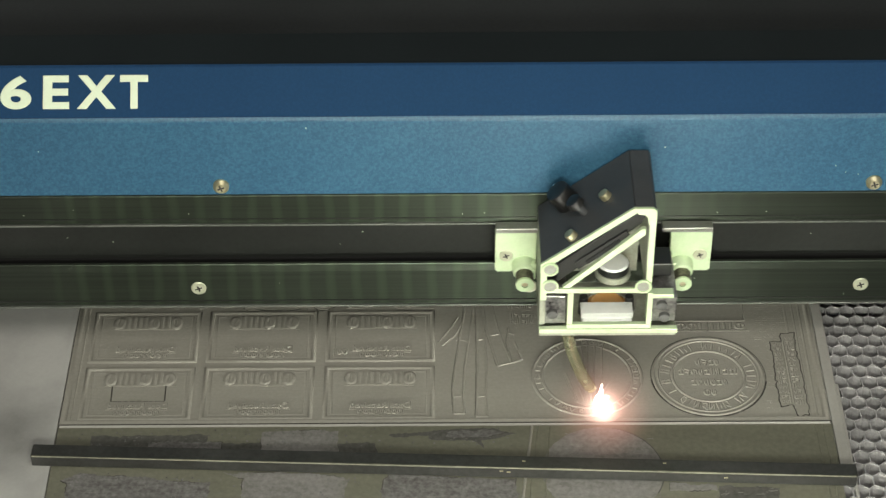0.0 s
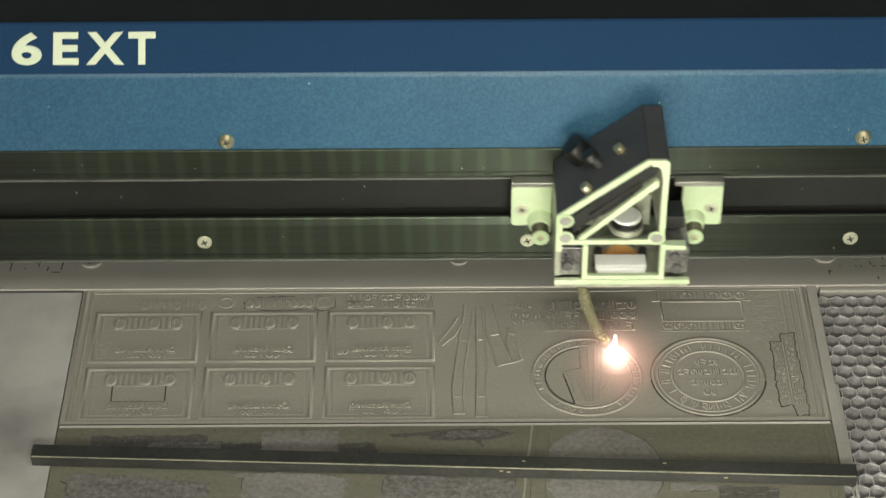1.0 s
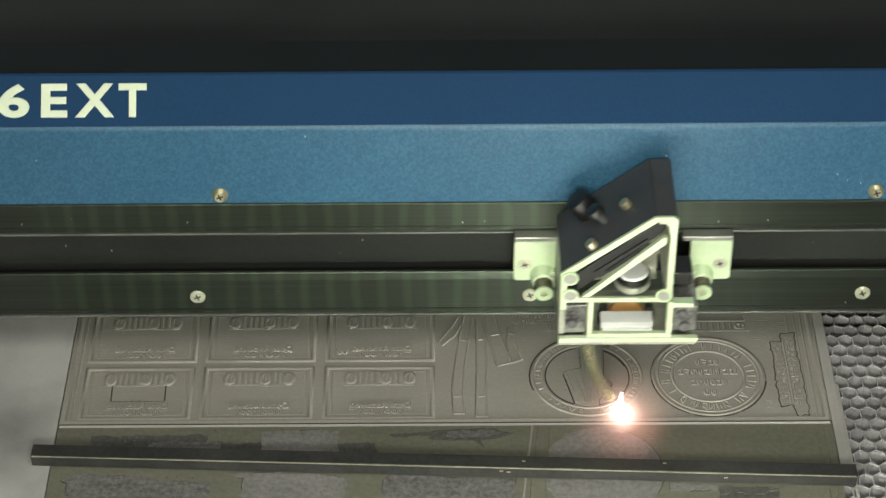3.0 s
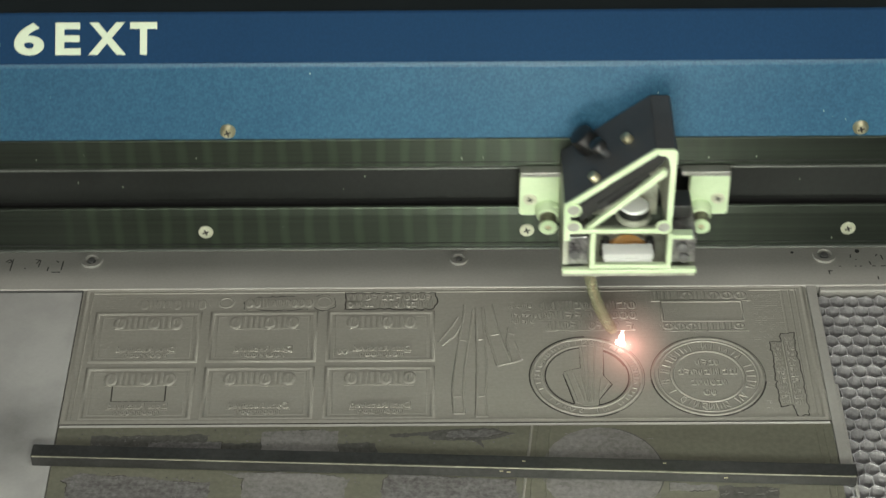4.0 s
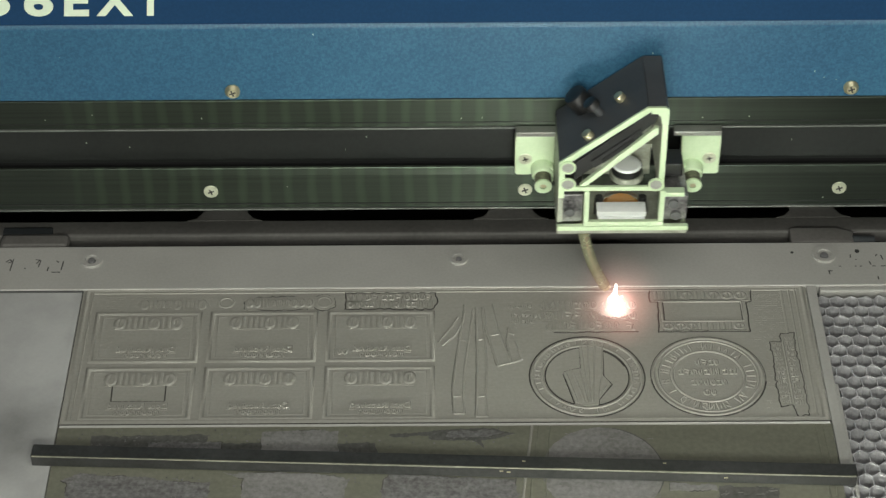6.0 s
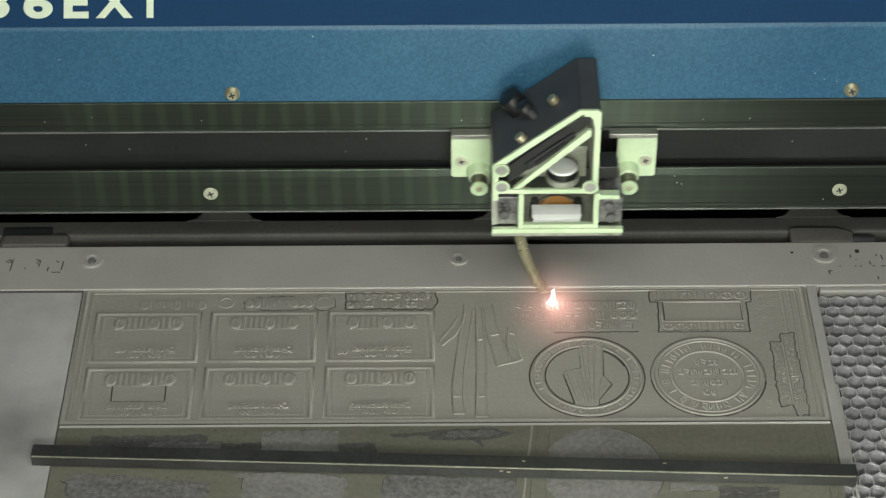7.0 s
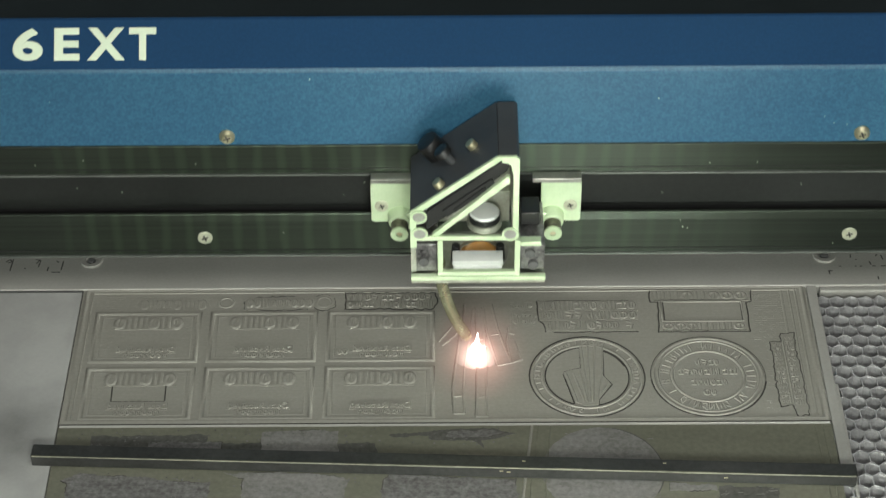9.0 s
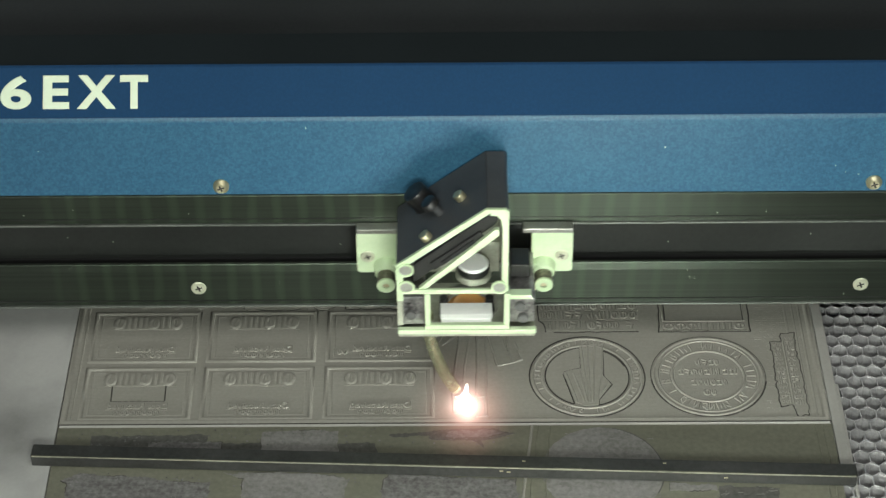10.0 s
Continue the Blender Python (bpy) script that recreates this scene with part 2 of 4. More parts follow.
def glow(name, colour, strength, see_through=False, reach=0.0, tall=1.0):
    """Light-giving matter; see-through flames and bloom domes fade away from an axis towards the camera."""
    m = bpy.data.materials.new(name)
    m.use_nodes = True
    n, l = m.node_tree.nodes, m.node_tree.links
    n.remove(n["Principled BSDF"])
    e = n.new("ShaderNodeEmission")
    e.inputs[0].default_value, e.inputs[1].default_value = (*colour, 1), strength
    out = e.outputs[0]
    if see_through:
        t, a = n.new("ShaderNodeBsdfTransparent"), n.new("ShaderNodeAddShader")
        co, far = n.new("ShaderNodeTexCoord"), n.new("ShaderNodeVectorMath")
        lean, flat = n.new("ShaderNodeMapping"), n.new("ShaderNodeMapping")
        lean.inputs["Rotation"].default_value[0] = radians(-49)
        flat.inputs["Scale"].default_value = (1, 1 / tall, 0)
        far.operation = "LENGTH"
        l.new(co.outputs["Object"], lean.inputs["Vector"])
        l.new(lean.outputs[0], flat.inputs["Vector"])
        l.new(flat.outputs[0], far.inputs[0])
        fade = n.new("ShaderNodeMapRange")
        fade.inputs[1].default_value, fade.inputs[2].default_value = reach, 0.0
        power = n.new("ShaderNodeMath")
        power.operation, power.inputs[1].default_value = "POWER", 3.0
        puff = n.new("ShaderNodeTexNoise")
        puff.inputs["Scale"].default_value, puff.inputs["Detail"].default_value = 0.9 / reach, 2.0
        l.new(co.outputs["Object"], puff.inputs["Vector"])
        wisp = n.new("ShaderNodeMapRange")
        wisp.inputs[1].default_value, wisp.inputs[2].default_value = 0.3, 0.7
        wisp.inputs[3].default_value, wisp.inputs[4].default_value = 0.6 * strength, 1.4 * strength
        total = n.new("ShaderNodeMath")
        total.operation = "MULTIPLY"
        l.new(far.outputs["Value"], fade.inputs[0])
        l.new(fade.outputs[0], power.inputs[0])
        l.new(puff.outputs["Fac"], wisp.inputs[0])
        l.new(power.outputs[0], total.inputs[0])
        l.new(wisp.outputs[0], total.inputs[1])
        l.new(total.outputs[0], e.inputs[1])
        l.new(t.outputs[0], a.inputs[0])
        l.new(e.outputs[0], a.inputs[1])
        out = a.outputs[0]
    l.new(out, n["Material Output"].inputs["Surface"])
    return m


SPARK_CORE = glow("white_hot_spark", (1.0, 0.88, 0.82), 8.0)
# clear glowing domes stand in for the bloom round the spark
SPARK_HOT = glow("white_spark_bloom", (1.0, 0.76, 0.68), 2.6, True, 0.0115)
SPARK_HALO = glow("pink_spark_bloom", (1.0, 0.46, 0.38), 1.1, True, 0.025)
FLARE_GAS = glow("orange_flame_gas", (1.0, 0.28, 0.08), 2.0, True, 0.026)
# reddish haze of light round the tall flame, put in as a dome
FLARE_GLOW = glow("red_flame_haze", (1.0, 0.22, 0.10), 2.2, True, 0.056)
FLAME_TONGUE = glow("yellow_flame_tongue", (1.0, 0.40, 0.12), 7.0, True, 0.0105, 1.9)
FLAME_SHEET = glow("yellow_flame_sheet", (1.0, 0.62, 0.22), 11.0, True, 0.015, 2.0)
GUIDE = glow("red_guide_spot", (1.0, 0.10, 0.12), 1.2)


def make_smoke():
    """Thin grey smoke, clear at its rim and uneven inside."""
    m = bpy.data.materials.new("thin_grey_smoke")
    m.use_nodes = True
    n, l = m.node_tree.nodes, m.node_tree.links
    b = n["Principled BSDF"]
    b.inputs["Base Color"].default_value, b.inputs["Roughness"].default_value = (0.48, 0.46, 0.43, 1), 1.0
    co, far, puff = n.new("ShaderNodeTexCoord"), n.new("ShaderNodeVectorMath"), n.new("ShaderNodeTexNoise")
    far.operation = "LENGTH"
    puff.inputs["Scale"].default_value, puff.inputs["Detail"].default_value = 38.0, 3.0
    fade, wisp, total = n.new("ShaderNodeMapRange"), n.new("ShaderNodeMapRange"), n.new("ShaderNodeMath")
    fade.interpolation_type = "SMOOTHSTEP"
    fade.inputs[1].default_value, fade.inputs[2].default_value = 0.046, 0.0
    wisp.inputs[1].default_value, wisp.inputs[2].default_value, wisp.inputs[3].default_value, wisp.inputs[4].default_value = 0.3, 0.7, 0.06, 0.30
    total.operation = "MULTIPLY"
    flat = n.new("ShaderNodeMapping")
    flat.inputs["Scale"].default_value = (1, 1, 0)
    l.new(co.outputs["Object"], flat.inputs["Vector"]), l.new(flat.outputs[0], far.inputs[0]), l.new(co.outputs["Object"], puff.inputs["Vector"])
    l.new(far.outputs["Value"], fade.inputs[0]), l.new(puff.outputs["Fac"], wisp.inputs[0])
    l.new(fade.outputs[0], total.inputs[0]), l.new(wisp.outputs[0], total.inputs[1])
    l.new(total.outputs[0], b.inputs["Alpha"])
    return m


SMOKE = make_smoke()
LED = glow("green_white_led", (0.95, 1.0, 0.90), 60.0)


# ---- mesh helpers, all in millimetres ----
def thing(name, label, category, group="", kind=""):
    ob = new(name)
    ob.empty_display_size = 0.01
    return tagged(ob, label, category, group, kind)


def mesh_of(bm, material, smooth=False):
    bmesh.ops.recalc_face_normals(bm, faces=bm.faces)
    bmesh.ops.scale(bm, vec=(MM, MM, MM), verts=bm.verts)
    me = bpy.data.meshes.new("mesh")
    bm.to_mesh(me)
    bm.free()
    me.materials.append(material)
    for p in me.polygons:
        p.use_smooth = smooth
    return me


def part(name, bm, material, parent=None, label="", smooth=False):
    ob = new(name, mesh_of(bm, material, smooth))
    if smooth:
        ob.data.set_sharp_from_angle(angle=radians(38))
    if parent is not None:
        ob.parent = parent
    return tagged(ob, label)


def relief(name, bm, parent, material=None, label=""):
    """A softly rounded raised piece of the rubber."""
    ob = new(name, mesh_of(bm, material or RUBBER, True))
    ob.parent = parent
    return tagged(ob, label)


def box(bm, x0, x1, y0, y1, z0, z1, bevel=0.0):
    r = bmesh.ops.create_cube(bm, size=1.0)
    bmesh.ops.scale(bm, vec=(x1 - x0, y1 - y0, z1 - z0), verts=r["verts"])
    bmesh.ops.translate(bm, vec=((x0 + x1) / 2, (y0 + y1) / 2, (z0 + z1) / 2), verts=r["verts"])
    if bevel:
        edges = list({e for v in r["verts"] for e in v.link_edges})
        bmesh.ops.bevel(bm, geom=edges, offset=bevel, segments=2, affect="EDGES", profile=0.5)
    return bm


def a_box(*v, bevel=0.0):
    return box(bmesh.new(), *v, bevel=bevel)


def prism(bm, outline, a, b, axis="y", bevel=0.0):
    """Extrudes an outline between a and b along an axis; outline pairs are the two other axes in order."""
    def place(p, q, d):
        return {"x": (d, p, q), "y": (p, d, q), "z": (p, q, d)}[axis]
    lo = [bm.verts.new(place(p, q, a)) for p, q in outline]
    hi = [bm.verts.new(place(p, q, b)) for p, q in outline]
    n = len(outline)
    made = [bm.faces.new(lo[::-1]), bm.faces.new(hi)]
    made += [bm.faces.new((lo[i], lo[(i + 1) % n], hi[(i + 1) % n], hi[i])) for i in range(n)]
    if bevel:
        edges = list({e for f in made for e in f.edges})
        bmesh.ops.bevel(bm, geom=edges, offset=bevel, segments=2, affect="EDGES", profile=0.5)
    return bm


def rod(bm, p, q, r0, r1=None, n=20, bevel=0.0):
    """A round bar from p to q."""
    p, q = Vector(p), Vector(q)
    r = bmesh.ops.create_cone(bm, cap_ends=True, segments=n, radius1=r0, radius2=r0 if r1 is None else r1, depth=(q - p).length)
    m = Matrix.Translation((p + q) / 2) @ (q - p).to_track_quat("Z", "Y").to_matrix().to_4x4()
    bmesh.ops.transform(bm, matrix=m, verts=r["verts"])
    if bevel:
        edges = [e for e in {e for v in r["verts"] for e in v.link_edges} if any(len(f.verts) > 4 for f in e.link_faces)]
        bmesh.ops.bevel(bm, geom=edges, offset=bevel, segments=2, affect="EDGES", profile=0.5)
    return bm


def ring(bm, c, axis, r_in, r_out, thick, n=28):
    """A flat washer centred on c with the given axis."""
    q = Vector(axis).to_track_quat("Z", "Y").to_matrix()
    loops = []
    for r, h in ((r_in, 0), (r_out, 0), (r_out, thick), (r_in, thick)):
        loops.append([bm.verts.new(Vector(c) + q @ Vector((r * math.cos(2 * math.pi * i / n), r * math.sin(2 * math.pi * i / n), h))) for i in range(n)])
    for k in range(4):
        a, b = loops[k], loops[(k + 1) % 4]
        for i in range(n):
            bm.faces.new((a[i], a[(i + 1) % n], b[(i + 1) % n], b[i]))
    return bm


def tube(bm, pts, radius, n=14):
    """A round pipe along points."""
    pts = [Vector(p) for p in pts]
    rows = []
    for i, p in enumerate(pts):
        d = (pts[min(i + 1, len(pts) - 1)] - pts[max(i - 1, 0)]).normalized()
        s = d.cross(Vector((0, 1, 0.2))).normalized()
        u = s.cross(d)
        rows.append([bm.verts.new(p + radius * (math.cos(2 * math.pi * k / n) * s + math.sin(2 * math.pi * k / n) * u)) for k in range(n)])
    for a, b in zip(rows, rows[1:]):
        for k in range(n):
            bm.faces.new((a[k], a[(k + 1) % n], b[(k + 1) % n], b[k]))
    bm.faces.new(rows[0][::-1])
    bm.faces.new(rows[-1])
    return bm


def ridge(bm, pts, width, z0, z1, closed=False):
    """A raised bead of rounded section along a plane line of points."""
    pts = [Vector((x, y)) for x, y in pts]
    n = len(pts)
    loops = []
    for i, p in enumerate(pts):
        a = pts[i - 1] if closed or i else p
        b = pts[(i + 1) % n] if closed or i < n - 1 else p
        d1, d2 = (p - a), (b - p)
        d1 = d1.normalized() if d1.length else d2.normalized()
        d2 = d2.normalized() if d2.length else d1
        t = (d1 + d2)
        t = t.normalized() if t.length > 1e-6 else d1
        nrm = Vector((-t.y, t.x))
        k = min(1.6, 1.0 / max(0.3, nrm.dot(Vector((-d1.y, d1.x)))))
        w = width / 2 * k
        loops.append([bm.verts.new((*(p + nrm * s), z)) for s, z in ((-w, z0), (-w * 0.66, z0 + 0.72 * (z1 - z0)), (-w * 0.25, z1), (w * 0.25, z1), (w * 0.66, z0 + 0.72 * (z1 - z0)), (w, z0))])
    pairs = list(zip(loops, loops[1:])) + ([(loops[-1], loops[0])] if closed else [])
    for a, b in pairs:
        for k in range(5):
            bm.faces.new((a[k], a[k + 1], b[k + 1], b[k]))
    return bm


def circle(cx, cy, r, n=72, a0=0.0, a1=360.0):
    full = abs(a1 - a0) >= 360
    return [(cx + r * math.cos(radians(a0 + (a1 - a0) * i / (n if full else n - 1))), cy + r * math.sin(radians(a0 + (a1 - a0) * i / (n if full else n - 1)))) for i in range(n)]


def rect(x0, y0, x1, y1):
    return [(x0, y0), (x1, y0), (x1, y1), (x0, y1)]


def screw(parent, name, c, axis, r, height, material, dome=True):
    """A cross-head screw as one part with its recess as a sub-part."""
    bm = bmesh.new()
    c, axis = Vector(c), Vector(axis).normalized()
    rod(bm, c - axis * 1.0, c + axis * height * 0.45, r, n=24)
    rod(bm, c + axis * height * 0.45, c + axis * height, r, r * (0.62 if dome else 0.9), n=24)
    head = part(name, bm, material, parent, smooth=True)
    q = axis.to_track_quat("Z", "Y").to_matrix()
    bm = bmesh.new()
    for turn in (20, 110):
        d = q @ Vector((math.cos(radians(turn)), math.sin(radians(turn)), 0))
        s = axis.cross(d)
        vs = []
        for h in (-0.1, 0.06):
            for a, b in ((-1, -1), (1, -1), (1, 1), (-1, 1)):
                vs.append(bm.verts.new(c + axis * (height + h + (0.02 if turn > 90 else 0)) + d * a * r * 0.46 + s * b * r * 0.11))
        bm.faces.new(vs[:4]), bm.faces.new(vs[4:])
        for i in range(4):
            bm.faces.new((vs[i], vs[(i + 1) % 4], vs[4 + (i + 1) % 4], vs[4 + i]))
    part("cross_recess", bm, GROOVE, head)
    return head


# ---- room and machine cabinet ----
def slab(name, label, material, *v, bevel=0.0):
    return tagged(part(name, a_box(*v, bevel=bevel), material), label, "", "", "structure")


def build_room():
    slab("floor", "grey workshop floor", SOOT, -2500, 2500, -2500, 2500, -960, -900)
    slab("ceiling", "white painted workshop ceiling", CEILING, -2500, 2500, -2500, 2500, 1800, 1860)
    slab("wall_north", "plain painted workshop wall", CEILING, -2500, 2500, 2500, 2560, -900, 1800)
    slab("wall_south", "plain painted workshop wall", CEILING, -2500, 2500, -2560, -2500, -900, 1800)
    slab("wall_east", "plain painted workshop wall", CEILING, 2500, 2560, -2500, 2500, -900, 1800)
    slab("wall_west", "plain painted workshop wall", CEILING, -2560, -2500, -2500, 2500, -900, 1800)


def build_cabinet():
    cab = thing("machine_cabinet", "dark sooty metal cabinet of an engraving machine, open above", "machine")
    part("tray", a_box(-520, 520, -330, 420, -60, -40), SOOT, cab)
    part("rear_wall", a_box(-520, 520, 400, 420, -900, 330), VOID, cab)
    part("side_wall", a_box(-520, -505, -330, 400, -900, 160), VOID, cab)
    part("side_wall", a_box(505, 520, -330, 400, -900, 160), VOID, cab)
    part("front_wall", a_box(-505, 505, -330, -315, -900, 60), VOID, cab)
    part("bed_frame", a_box(-400, 400, -230, 62, -40, -15.2), VOID, cab)
    for x0, x1 in ((-504.8, -465), (465, 504.8)):
        part("side_rail", a_box(x0, x1, -314, 300, -40, 28.9, bevel=1), RAIL_DARK, cab)
    part("rear_deck", a_box(-505, 505, 64, 298, 96, 100, bevel=1), VOID, cab)
    part("guide_ledge", a_box(-505, 505, 300, 398, 120, 124, bevel=1), RAIL_DARK, cab)


# ---- work table ----
def build_table():
    tab = thing("work_table", "engraving table with dusty painted rear strip", "table")
    # painted strip along the rear edge
    part("rear_strip", a_box(-260, 260, -2.2, 25.2, -4, 1.0, bevel=0.5), CLAY, tab, "dusty beige painted strip")
    part("lip", a_box(-260, -150.2, -3.4, -2.3, -2, 0.5, bevel=0.1), SOOT, tab)
    part("lip", a_box(155.8, 260, -4.8, -2.3, -6, 0.3, bevel=0.4), CLAY, tab, "dirty front lip")
    for x, y, r in ((-148.6, 15.6, 4.6), (6.2, 15.2, 3.8), (160.3, 16.3, 4.9)):
        w = part("washer", ring(bmesh.new(), (x, y, 0.9), (0, 0, 1), r * 0.62, r, 1.3), CLAY, tab, smooth=True)
        part("rivet", rod(bmesh.new(), (x, y, 0.5), (x, y, 1.9), r * 0.42, r * 0.3, bevel=0.15), GREY, w, smooth=True)
    # ink ticks and handwritten marks that cannot be read
    for pts in ([(-187.6, 11.6), (-187.0, 11.6)], [(-184.8, 15.4), (-183.4, 17.0), (-182.2, 15.6), (-184.0, 14.8)], [(-181.9, 17.4), (-182.4, 9.8)], [(-176.6, 11.4), (-176.0, 11.4)],
                [(-172.4, 16.8), (-170.6, 16.6), (-171.8, 14.2)], [(-170.2, 16.2), (-170.8, 12.0)], [(-166.4, 12.0), (-166.8, 9.4)], [(-164.8, 8.8), (-161.0, 8.8)], [(-160.6, 15.6), (-160.9, 10.2)], [(-163.6, 16.0), (-162.4, 15.0)],
                [(165.6, 9.6), (166.6, 9.6)], [(172.2, 9.6), (173.0, 9.6)], [(174.4, 9.6), (175.4, 9.6)], [(178.8, 12.6), (179.2, 10.4)], [(179.6, 9.6), (181.0, 9.6)], [(183.2, 9.6), (188.0, 9.6)],
                [(184.2, 16.6), (184.6, 13.6)], [(181.8, 15.8), (182.6, 17.2)], [(181.0, 3.0), (181.0, 1.0)], [(171.4, 17.0), (171.2, 15.0)], [(173.0, 13.8), (173.6, 13.8)], [(161.0, 7.0), (161.2, 4.4)], [(161.2, 6.8), (162.6, 6.6)]):
        part("ink_mark", ridge(bmesh.new(), pts, 0.62, 0.96, 1.06), INK, tab)
    part("ink_mark", rod(bmesh.new(), (147.0, 18.5, 0.9), (147.0, 18.5, 1.06), 0.7, n=12), INK, tab)
    part("ink_mark", rod(bmesh.new(), (174.5, 19.0, 0.9), (174.5, 19.0, 1.3), 1.0, n=12), INK, tab)
    # hollow cells
    tagged(part("honeycomb", comb(), COMB, tab, "bare aluminium honeycomb with sooty cells"), "", "", "", "stuff")
    part("comb_floor", a_box(130, 262, -230, -3.5, -15, -14), SOOT, tab)
    part("under_plate", a_box(-260, 150, -230, -3.5, -15, -2.4), SOOT, tab)


def comb():
    """Walls of pointed hexagonal cells, 5.95 mm across and 5.9 mm from row to row."""
    bm = bmesh.new()
    rnd = random.Random(2)
    px, py, t = 5.95, 5.9, 0.22
    jit = {}

    def pt(x, y):
        k = (round(x, 1), round(y, 1))
        if k not in jit:
            jit[k] = (x + rnd.uniform(-0.4, 0.4), y + rnd.uniform(-0.4, 0.4), rnd.uniform(-0.25, 0.15))
        return jit[k]
    seen = set()
    for r in range(38):
        for c in range(-1, 20):
            cx, cy = 141.5 + c * px + (px / 2 if r % 2 else 0), -5.2 - r * py
            a, b = py * 0.66, py * 0.34
            corners = [(cx, cy + a), (cx + px / 2, cy + b), (cx + px / 2, cy - b), (cx, cy - a), (cx - px / 2, cy - b), (cx - px / 2, cy + b)]
            ps = [pt(*q) for q in corners]
            for i in range(6):
                p, q = ps[i], ps[(i + 1) % 6]
                key = tuple(sorted(((round(p[0], 2), round(p[1], 2)), (round(q[0], 2), round(q[1], 2)))))
                if key in seen or max(p[1], q[1]) > -3.2:
                    continue
                seen.add(key)
                d = Vector((q[0] - p[0], q[1] - p[1]))
                if d.length < 0.1:
                    continue
                d.normalize()
                nx, ny = -d.y * t, d.x * t
                z = -0.6 + (p[2] + q[2]) / 2
                v = [bm.verts.new((p[0] + s * nx, p[1] + s * ny, h)) for s in (-1, 1) for h in (-14, z + p[2] * 0)]
                w = [bm.verts.new((q[0] + s * nx, q[1] + s * ny, h)) for s in (-1, 1) for h in (-14, z + q[2] * 0)]
                bm.faces.new((v[0], w[0], w[1], v[1]))
                bm.faces.new((v[2], v[3], w[3], w[2]))
                bm.faces.new((v[1], w[1], w[3], v[3]))
    return bm


def build_rear_channel():
    ch = thing("rear_channel", "grey metal channel with raised tabs behind the table", "channel")
    part("channel_floor", a_box(-400, 400, 25.6, 36.0, -14, -10), VOID, ch)
    part("channel_ledge", a_box(-400, 400, 36.2, 46.0, -9, -2.2, bevel=1.0), LEDGE, ch)
    for x in (-95, 29, 160, 272, -219):
        part("tab", prism(bmesh.new(), [(x - 16, 45.4), (x + 16, 45.4), (x + 12.4, 46.8), (x + 10.2, 49.5), (x + 9.0, 52.5), (x + 9.0, 62), (x - 9.0, 62), (x - 9.0, 52.5), (x - 10.2, 49.5), (x - 12.4, 46.8)], -8, -1.9, "z"), LEDGE, ch)
    part("roller_clip", a_box(-190, -160.5, 26.0, 35.6, -6, 0.2, bevel=2.2), LEDGE, ch, "dull grey rounded clip")
    part("clip_shoe", a_box(-190, -168.6, 36.2, 41.0, -6, -1.4, bevel=0.6), VOID, ch)
    clip = part("roller_clip", prism(bmesh.new(), [(147.8, 26.2), (147.8, 35.2), (149, 36.3), (168.5, 36.0), (175.0, 33.0), (174.6, 26.2)], -6, 0.2, "z", bevel=0.8), LEDGE, ch, "dull grey tapered clip")
    part("clip_stub", rod(bmesh.new(), (174.0, 29.6, -2.8), (184, 29.6, -2.8), 3.0, 2.6, n=18, bevel=0.4), VOID, clip, smooth=True)


# ---- rubber sheet ----
def words(parent, x0, x1, y0, y1, seed, height=0.55, name="raised_word", material=None, letters=0):
    """A line of unreadable raised writing: one mesh of heavy letter-sized bars a word; letters fixes their count in a single word."""
    rnd = random.Random(seed)
    x, h = x0, y1 - y0
    height *= 0.85
    while x < x1 - h * 0.4:
        bm = bmesh.new()
        end = x1 if letters else min(x1, x + h * rnd.uniform(3.0, 6.5))
        if x1 - end < h * 1.2:
            end = x1
        while x < end - h * 0.25:
            w = (x1 - x0) / letters - 0.1 * h if letters else h * rnd.uniform(0.5, 0.8)
            w = min(w, end - x)
            kind, cx, cy, pen = (rnd.choice((0, 1, 2, 0)) if letters else rnd.randrange(6)), x + w / 2, (y0 + y1) / 2, (0.38 if letters else 0.3) * h
            if kind < 2:
                a0, a1 = ((0, 360), (-60, 240))[kind]
                arc = [(cx + (px - cx) * w / h, py) for px, py in circle(cx, cy, 0.40 * h, 16, a0, a1)]
                ridge(bm, arc, pen, 0, height, kind == 0)
                ridge(bm, [(cx, y0 + 0.1 * h), (cx + 0.1 * w, y1 - 0.1 * h)], 0.8 * pen, 0, height)
            elif kind == 2:
                for u in (0.18, 0.78):
                    ridge(bm, [(x + u * w, y0), (x + u * w, y1)], pen, 0, height)
            elif kind == 3:
                ridge(bm, [(x + 0.1 * w, y1), (x + 0.8 * w, y1 - 0.2 * h)], pen, 0, height)
                ridge(bm, [(x + 0.1 * w, cy), (x + 0.8 * w, cy), (x + 0.6 * w, y0)], pen, 0, height)
            elif kind == 4:
                for v in (0.15, 0.8):
                    ridge(bm, [(x + 0.05 * w, y0 + v * h), (x + 0.9 * w, y0 + v * h)], pen, 0, height)
                ridge(bm, [(cx, y0 + 0.2 * h), (x + 0.7 * w, y1)], pen, 0, height)
            else:
                ridge(bm, [(x + 0.8 * w, y0), (x + 0.7 * w, y1), (x + 0.2 * w, cy), (x + 0.5 * w, y0)], pen, 0, height)
            x += w + 0.1 * h
        tagged(relief(name, bm, parent, material), "", "", "", "stuff")
        x = end + h * 0.35


